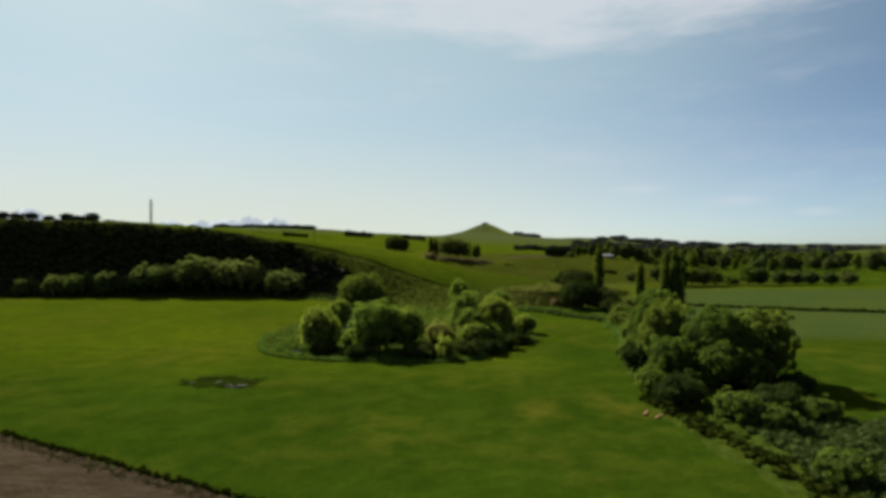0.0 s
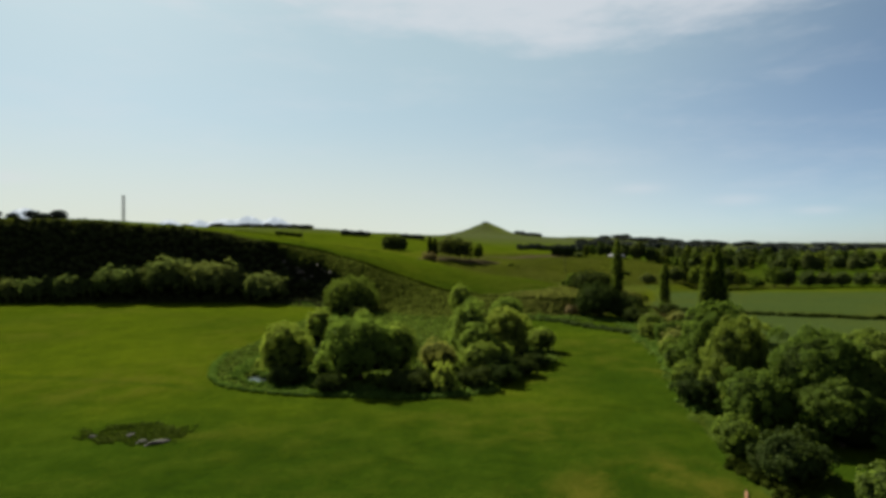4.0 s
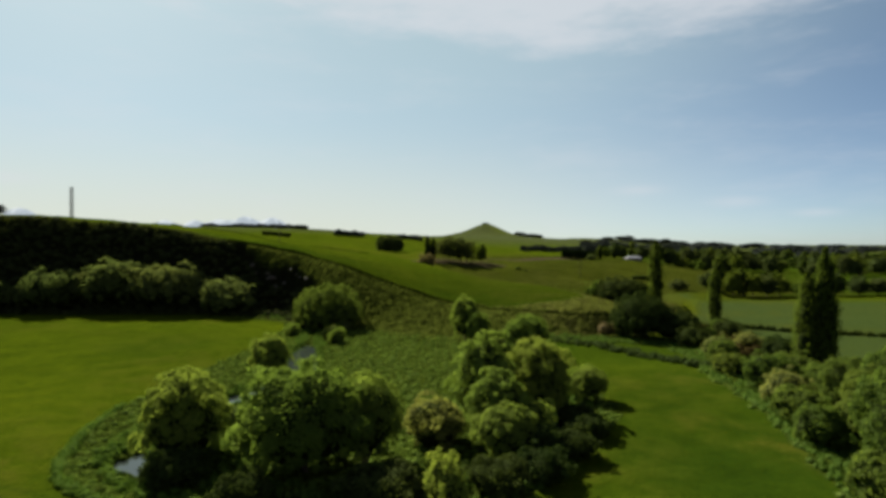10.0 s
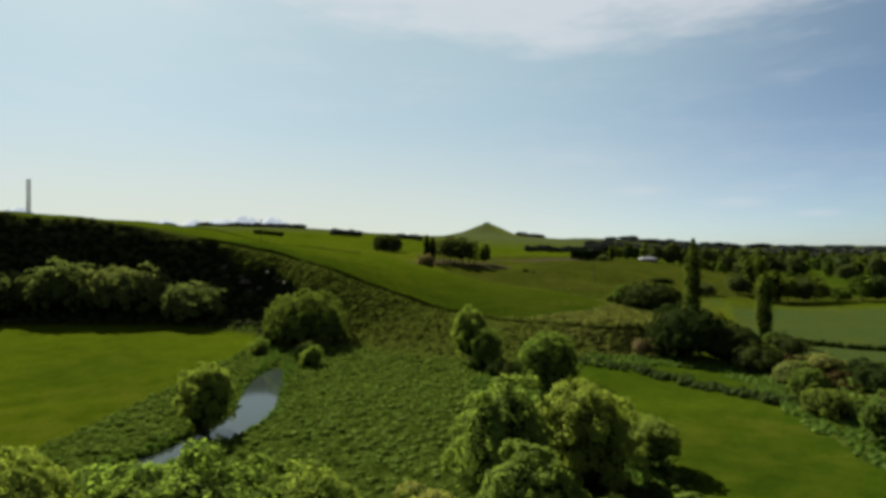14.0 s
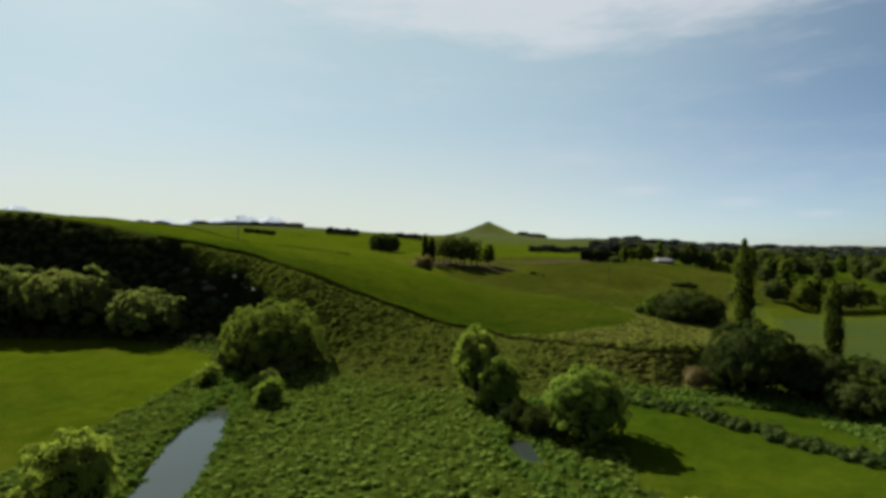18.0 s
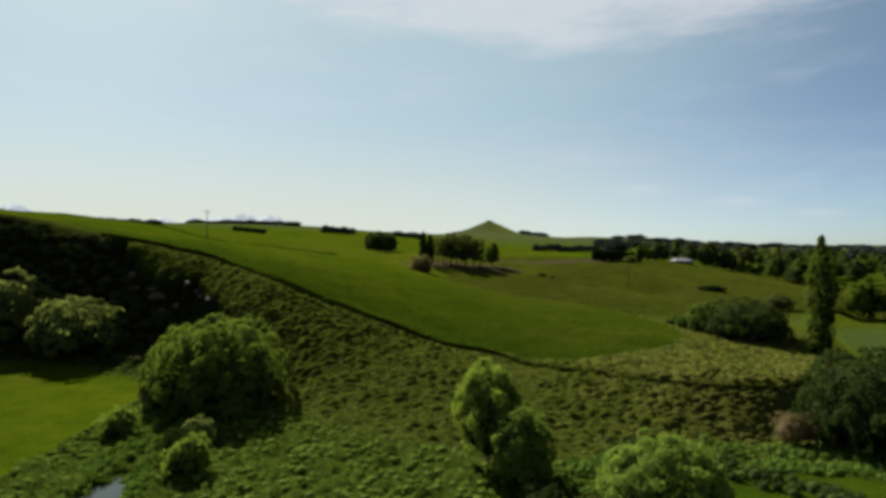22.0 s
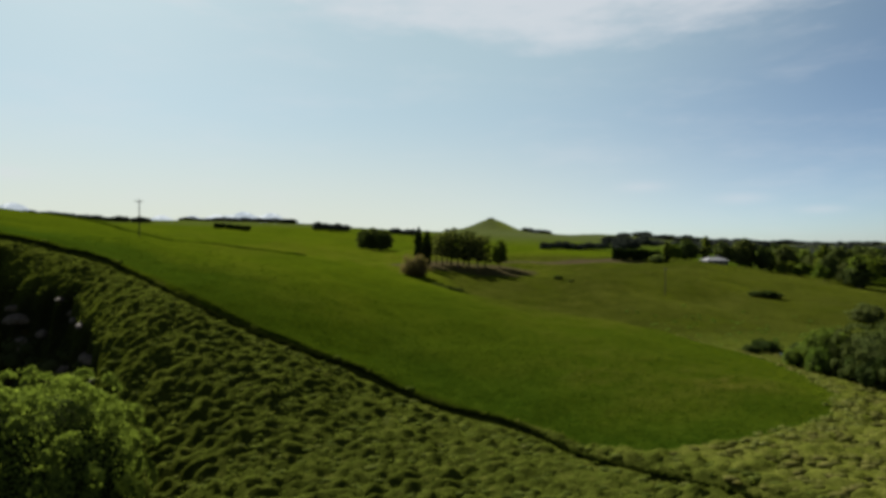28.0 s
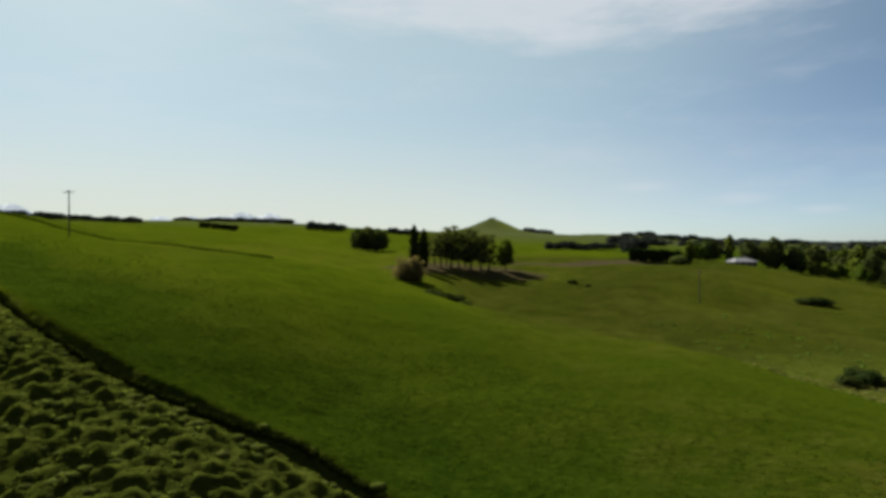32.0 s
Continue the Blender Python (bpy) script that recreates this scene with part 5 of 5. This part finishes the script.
undergrowth("rank_grass", ex, ey, er, 0.26, 0.32, 0.13, 18, RANK_SHADE, "dark rank growth and painted bank shade along the edge of the terrace pasture", "grass")
px, py, pr = along([(-150, 123.3), (-61.5, 78.9), (-22.5, 59.2), (10, 42.7)], 0.5, 0.6, 66)
undergrowth("rank_grass", px, py, pr, 0.3, 0.3, 0.18, 24, RANK_SHADE, "dark rank grass between the ploughed field and the pasture", "grass")
px, py, pr = along([(-150, 121.6), (-61.5, 77.2), (-22.5, 57.5), (10, 41.0)], 0.9, 0.5, 84)
undergrowth("dry_grass", px, py, pr, 0.36, 0.1, 0.2, 16, STRAW, "pale trampled straw along the edge of the ploughed field", "grass", heart=False)
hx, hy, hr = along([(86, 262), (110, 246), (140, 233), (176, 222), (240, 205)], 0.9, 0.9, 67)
undergrowth("rank_grass", hx, hy, hr, 0.9, 0.9, 0.4, 24, RANK_SHADE, "low dark hedge line between the flat fields", "grass")
fx, fy_, fr = along([(-130, 386), (-104, 379), (-83, 372), (-62, 371), (-50, 369), (-38, 366)], 0.4, 0.7, 68)
undergrowth("rank_grass", fx, fy_, fr, 0.45, 0.3, 0.3, 20, SWARD, "faint grassy fence line across the terrace", "grass")


def weed_crop(x, y):
    field = inside(x + waves(x, y, 7, 15), y, [(43.5, 88), (42, 64), (43, 45), (88, 45), (82, 68), (64, 82)])
    return np.where(field, 0.95, 0.0)


wx, wy, wr = scatter(1.15, 36, 96, 40, 84, weed_crop, 69)
undergrowth("tall_weeds", wx, wy, wr, 0.8, 0.8, 0.26, 56, DARKLEAF, "broad-leaved weeds standing thick beside the thicket", "weeds")


# near-black growth paints the thicket's shadow into the ditch
dx_, dy_, dr_ = along([(35, 97), (36.5, 89), (38, 80), (39.5, 71), (40.5, 60), (41, 48)], 2.2, 0.42, 78)
undergrowth("rank_grass", dx_, dy_, dr_, 0.8, 0.55, 0.24, 40, RANK_SHADE, "dark growth painting the shade in the ditch beside the meadow", "grass")


bnx, bny, bnr = scatter(1.3, -80, -62, 286, 299, lambda x, y: 0.6 * under_brink(x, y, -3.5, -2.0) * (y > soft_line(FOOT, x)[0]), 85)
undergrowth("dock_weeds", bnx, bny, bnr, 0.8, 0.7, 0.3, 30, DOCK, "brown dead stalks below the eroded face", "weeds", chan=False)


def strip_keep(x, y):
    return sstep(x - 0.02 * y, 62, 66) * (1 - sstep(x + 2 * waves(x, y, 9, 11), 84, 90)) * sstep(y, 180, 195) * (1 - sstep(y, 262, 275)) * 0.55


qx, qy, qr = scatter(2.0, 60, 92, 180, 275, strip_keep, 70)
undergrowth("dock_weeds", qx, qy, qr, 1.1, 1.0, 0.4, 36, DOCK, "brown and green dock weeds in the damp strip", "weeds")


def marsh_keep(x, y):
    return np.exp(-(((x - 82) / 26) ** 2 + ((y - 350) / 34) ** 2)) * sstep(waves(x, y, 12, 71), -0.2, 0.3) * (y > 292) * 0.22 * (np.hypot((x - 72.8) / 7, (y - 318.5) / 5) > 1)


mx_, my_, mr = scatter(1.7, 40, 140, 285, 430, marsh_keep, 72)
undergrowth("marsh_rushes", mx_, my_, mr, 0.55, 0.22, 0.3, 16, RUSH, "scattered rushes on damp ground behind the terrace tip", "rushes")


def rim_keep(x, y):
    d = path_distance(x, y, np.array([(32, 259), (43.5, 264), (52, 275), (55, 289), (54, 305), (49, 318)]))
    return (1 - sstep(d, 0.8, 2.2)) * 0.8


rx_, ry_, rr = scatter(0.8, 24, 62, 254, 322, rim_keep, 73)
undergrowth("dry_grass", rx_, ry_, rr, 0.36, 0.2, 0.2, 14, DRYGRASS, "pale dry grass round the tip of the terrace pasture", "grass")
kx, ky, kr = scatter(1.1, 44, 84, 243, 276, lambda x, y: np.exp(-(((x - 63) / 11) ** 2 + ((y - 257) / 7) ** 2)) * 0.7, 74)
undergrowth("dry_grass", kx, ky, kr, 0.5, 0.28, 0.22, 16, DRYGRASS, "pale dry grass on the knoll beside the dark trees", "grass")
def sward_keep(x, y):
    ly = soft_line(LIP, x, 4)[0]
    return inside(x, y, PADDOCK) * sstep(y - ly, 1.0, 2.5) * (1 - sstep(y - ly + 8 * waves(x, y, 25, 36), 22, 48)) * (0.55 + 0.6 * waves(x, y, 7, 37))


vx, vy, vr = scatter(0.9, -75, 54, 246, 350, sward_keep, 80)
undergrowth("pasture_tufts", vx, vy, vr, 0.30, 0.11, 0.13, 12, SWARD, "short uneven tufts in the grazed terrace pasture", "grass", heart=False)
ox, oy, orr = scatter(0.62, -56, -28, 100, 117, lambda x, y: (1 - sstep(np.hypot((x + 42) / 8.5, (y - 108.5) / 4.6) + 0.25 * waves(x, y, 4, 16), 0.75, 1.0)) * 0.95, 75)
undergrowth("weed_patch", ox, oy, orr, 0.42, 0.2, 0.15, 24, SERGE, "dark weeds growing in a patch on the open pasture", "weeds")


# ---- small things ----
def part(name, bm, mat, parent, label=""):
    me = bpy.data.meshes.new(name)
    bm.to_mesh(me)
    bm.free()
    me.materials.append(mat)
    o = new(name, me)
    o.parent = parent
    return tagged(o, label) if label else o


def box(bm, x0, x1, y0, y1, z0, z1, bevel=0.0):
    g = bmesh.ops.create_cube(bm, size=1.0)
    bmesh.ops.transform(bm, matrix=Matrix.LocRotScale(((x0 + x1) / 2, (y0 + y1) / 2, (z0 + z1) / 2), None, (x1 - x0, y1 - y0, z1 - z0)), verts=g["verts"])
    if bevel:
        es = list({e for v in g["verts"] for e in v.link_edges})
        bmesh.ops.bevel(bm, geom=es, offset=bevel, segments=1, affect="EDGES")


def pole_bm(h, r0, r1):
    bm = bmesh.new()
    bmesh.ops.create_cone(bm, cap_ends=True, segments=12, radius1=r0, radius2=r1, depth=h, matrix=Matrix.Translation((0, 0, h / 2)))
    return bm


def insulator(parent, x, z):
    bm = bmesh.new()
    for dz, r in ((0.0, 0.03), (0.08, 0.07), (0.15, 0.06)):
        bmesh.ops.create_cone(bm, cap_ends=True, segments=10, radius1=r, radius2=r * 0.7, depth=0.09, matrix=Matrix.Translation((x, 0, z + dz)))
    part("insulator", bm, CERAMIC, parent)


def power_pole(x, y, h, label, arm=2.2, turn=10, width=0.17):
    base = new("power_pole")
    base.matrix_world = pose(x, y, gz(x, y) - 0.5, 0, 0, turn)
    part("post", pole_bm(h + 0.5, width, width * 0.68), POST, base)
    bm = bmesh.new()
    box(bm, -arm / 2, arm / 2, -0.2, -0.08, h - 0.15, h + 0.02, 0.015)
    part("crossarm", bm, POST, base)
    for k in (-0.46, -0.15, 0.15, 0.46):
        insulator(base, arm * k, h + 0.06)
    return tagged(base, label, "power pole", "power poles")


power_pole(-81.9, 361, 10.1, "weathered wooden power pole with crossarm on the terrace")
power_pole(82.6, 412.5, 10.2, "weathered wooden power pole in the green hollow", 2.0, 20)


def pole_pair(x, y, h):
    """Two tall posts close together, joined by crossarms, with struts between."""
    base = new("pole_pair")
    base.matrix_world = pose(x, y, gz(x, y) - 0.6, 0, 0, 12)
    for s in (-0.5, 0.5):
        bm = pole_bm(h + 0.6, 0.34, 0.27)
        bmesh.ops.translate(bm, vec=(s, 0, 0), verts=bm.verts)
        part("post", bm, CONCRETE, base)
    for z in (h - 0.1, h - 1.6, h * 0.75, h * 0.5, h * 0.25):
        bm = bmesh.new()
        box(bm, -0.8, 0.8, -0.44, -0.3, z - 0.1, z + 0.1, 0.015)
        part("crossarm", bm, CONCRETE, base)
    for k in (-0.7, -0.25, 0.25, 0.7):
        insulator(base, k, h + 0.1)
    return tagged(base, "tall double power pole on the edge of the scarp", "power pole", "power poles")


pole_pair(-182, 353.5, 55.4 - gz(-182, 353.5))


def house(x, y, turn):
    base = new("house")
    base.matrix_world = pose(x, y, gz(x, y) - 0.15, 0, 0, turn)
    L, W, H, R = 11.5, 7.0, 2.3, 1.7
    bm = bmesh.new()
    box(bm, -L / 2, L / 2, -W / 2, W / 2, 0, H, 0.03)
    part("wall", bm, WALLPAINT, base)
    bm = bmesh.new()
    o = 0.6
    lo = [bm.verts.new(p) for p in ((-L / 2 - o, -W / 2 - o, H), (L / 2 + o, -W / 2 - o, H), (L / 2 + o, W / 2 + o, H), (-L / 2 - o, W / 2 + o, H))]
    hi = [bm.verts.new(p) for p in ((-L / 2 + 2.6, 0, H + R), (L / 2 - 2.6, 0, H + R))]
    for f in ((lo[0], lo[1], hi[1], hi[0]), (lo[1], lo[2], hi[1]), (lo[2], lo[3], hi[0], hi[1]), (lo[3], lo[0], hi[0]), (lo[3], lo[2], lo[1], lo[0])):
        bm.faces.new(f)
    roof = part("roof", bm, ROOF, base, "pale grey hipped iron roof")
    bm = bmesh.new()
    box(bm, 2.2, 3.0, 0.6, 1.3, H + R - 1.0, H + R + 0.7, 0.03)
    part("chimney", bm, WALLPAINT, roof)
    for k in (-4.6, -1.6, 1.8, 4.8):
        bm = bmesh.new()
        box(bm, k - 0.85, k + 0.85, -W / 2 - 0.06, -W / 2 + 0.02, 0.8, 2.15, 0.01)
        w = part("window", bm, POST, base)
        bm = bmesh.new()
        box(bm, k - 0.75, k + 0.75, -W / 2 - 0.08, -W / 2 - 0.05, 0.9, 2.05)
        part("pane", bm, DARKGLASS, w)
    return tagged(base, "low pale-roofed farmhouse among dark trees on the hill", "house")


house(148, 513, 8)


def stone(x, y, sx, sy, sz, seed, name="stone", mat=None, label="pale flat stone showing through weeds on the pasture"):
    r_ = np.random.RandomState(seed)
    bm = bmesh.new()
    bmesh.ops.create_icosphere(bm, subdivisions=2, radius=1.0)
    for v in bm.verts:
        v.co *= 1 + 0.18 * r_.uniform(-1, 1)
        v.co.z = max(v.co.z, -0.3)
        v.co.x, v.co.y, v.co.z = v.co.x * sx, v.co.y * sy, v.co.z * sz
    base = new(name, bpy.data.meshes.new(name))
    bm.to_mesh(base.data)
    bm.free()
    base.data.materials.append(mat or ROCK)
    base.matrix_world = pose(x, y, gz(x, y) + 0.02, 0, 0, 10 * seed)
    return tagged(base, label, name, "rocks of the scarp" if mat else "stones in the pasture")


stone(-42.5, 107.4, 0.7, 0.5, 0.4, 3)
stone(-37.4, 104.4, 1.6, 0.6, 0.42, 4)
stone(-39.6, 104.8, 0.8, 0.5, 0.35, 5)
stone(-47.5, 107.0, 0.5, 0.4, 0.3, 6)


def fallen_rails():
    for i, (x, y, turn) in enumerate(((31.6, 88.3, 62), (32.9, 86.4, 48))):
        bm = bmesh.new()
        box(bm, -1.6, 1.6, -0.14, 0.14, 0, 0.10, 0.015)
        o = new("timber_rail", bpy.data.meshes.new("timber_rail"))
        bm.to_mesh(o.data)
        bm.free()
        o.data.materials.append(RUSTY)
        o.matrix_world = pose(x, y, gz(x, y) + 0.12, 0, 3, turn)
        tagged(o, "orange-brown timber rail lying in the grass", "timber", "timber rails in the grass")


RUSTY = plain_material("orange_timber", (0.11, 0.05, 0.02), (0.18, 0.09, 0.04), 4.0)
fallen_rails()


# weathered rock showing along the brink of the eroded face and below it
SCARP_ROCK = plain_material("scarp_rock", (0.034, 0.027, 0.021), (0.085, 0.071, 0.057), 1.6, 0.95)
brink_rng = random.Random(19)
for x, below, size in ((-76, 1.2, 1.5), (-74, 2.0, 1.1), (-68, 1.5, 1.2), (-66.5, 2.2, 1.8), (-64.5, 3.2, 1.5), (-63, 4.2, 1.2), (-61, 2.4, 1.3), (-58.5, 1.2, 0.9), (-56, 1.0, 0.9), (-54, 1.6, 1.0), (-51, 1.3, 0.9), (-48, 1.4, 1.2), (-46.4, 1.0, 1.1), (-45, 1.8, 1.3), (-43.2, 1.2, 1.0), (-42, 2.2, 0.9), (-60, 5.5, 1.0), (-52, 4.2, 0.9)):
    y = float(np.interp(x, [q[0] for q in BRINK], [q[1] for q in BRINK])) - below
    stone(x, y, size * brink_rng.uniform(0.9, 1.3), size * 0.7, size * brink_rng.uniform(0.6, 0.95), brink_rng.randint(300, 900), "rock", SCARP_ROCK, "weathered brown-grey rock on the eroded end of the scarp")


def pond(x, y, a, b):
    """A small sheet of open water with an uneven edge."""
    t = np.linspace(0, 6.2832, 28, endpoint=False)
    r = 1 + 0.12 * np.sin(3 * t + 1) + 0.07 * np.sin(5 * t)
    z = max(gz(x + k * a * 0.6, y) for k in (-1, 0, 1)) - 0.1
    v = np.c_[x + a * r * np.cos(t), y + b * r * np.sin(t), np.full(28, z)]
    tagged(link_mesh("water", v, [tuple(range(28))], WATER), "small pond among rushes behind the terrace tip", "pond", "", "structure")


pond(72.8, 318.5, 5.2, 3.4)
for x, y, h, r in ((70, 325, 2.6, 3.2), (65.5, 322, 1.8, 2.0), (77.5, 324, 2.2, 3.0)):
    plant("marsh_bush", "shrub_dark", x, y, h, r, "low dark bush beside the small pond", "bush", "bushes round the pond")
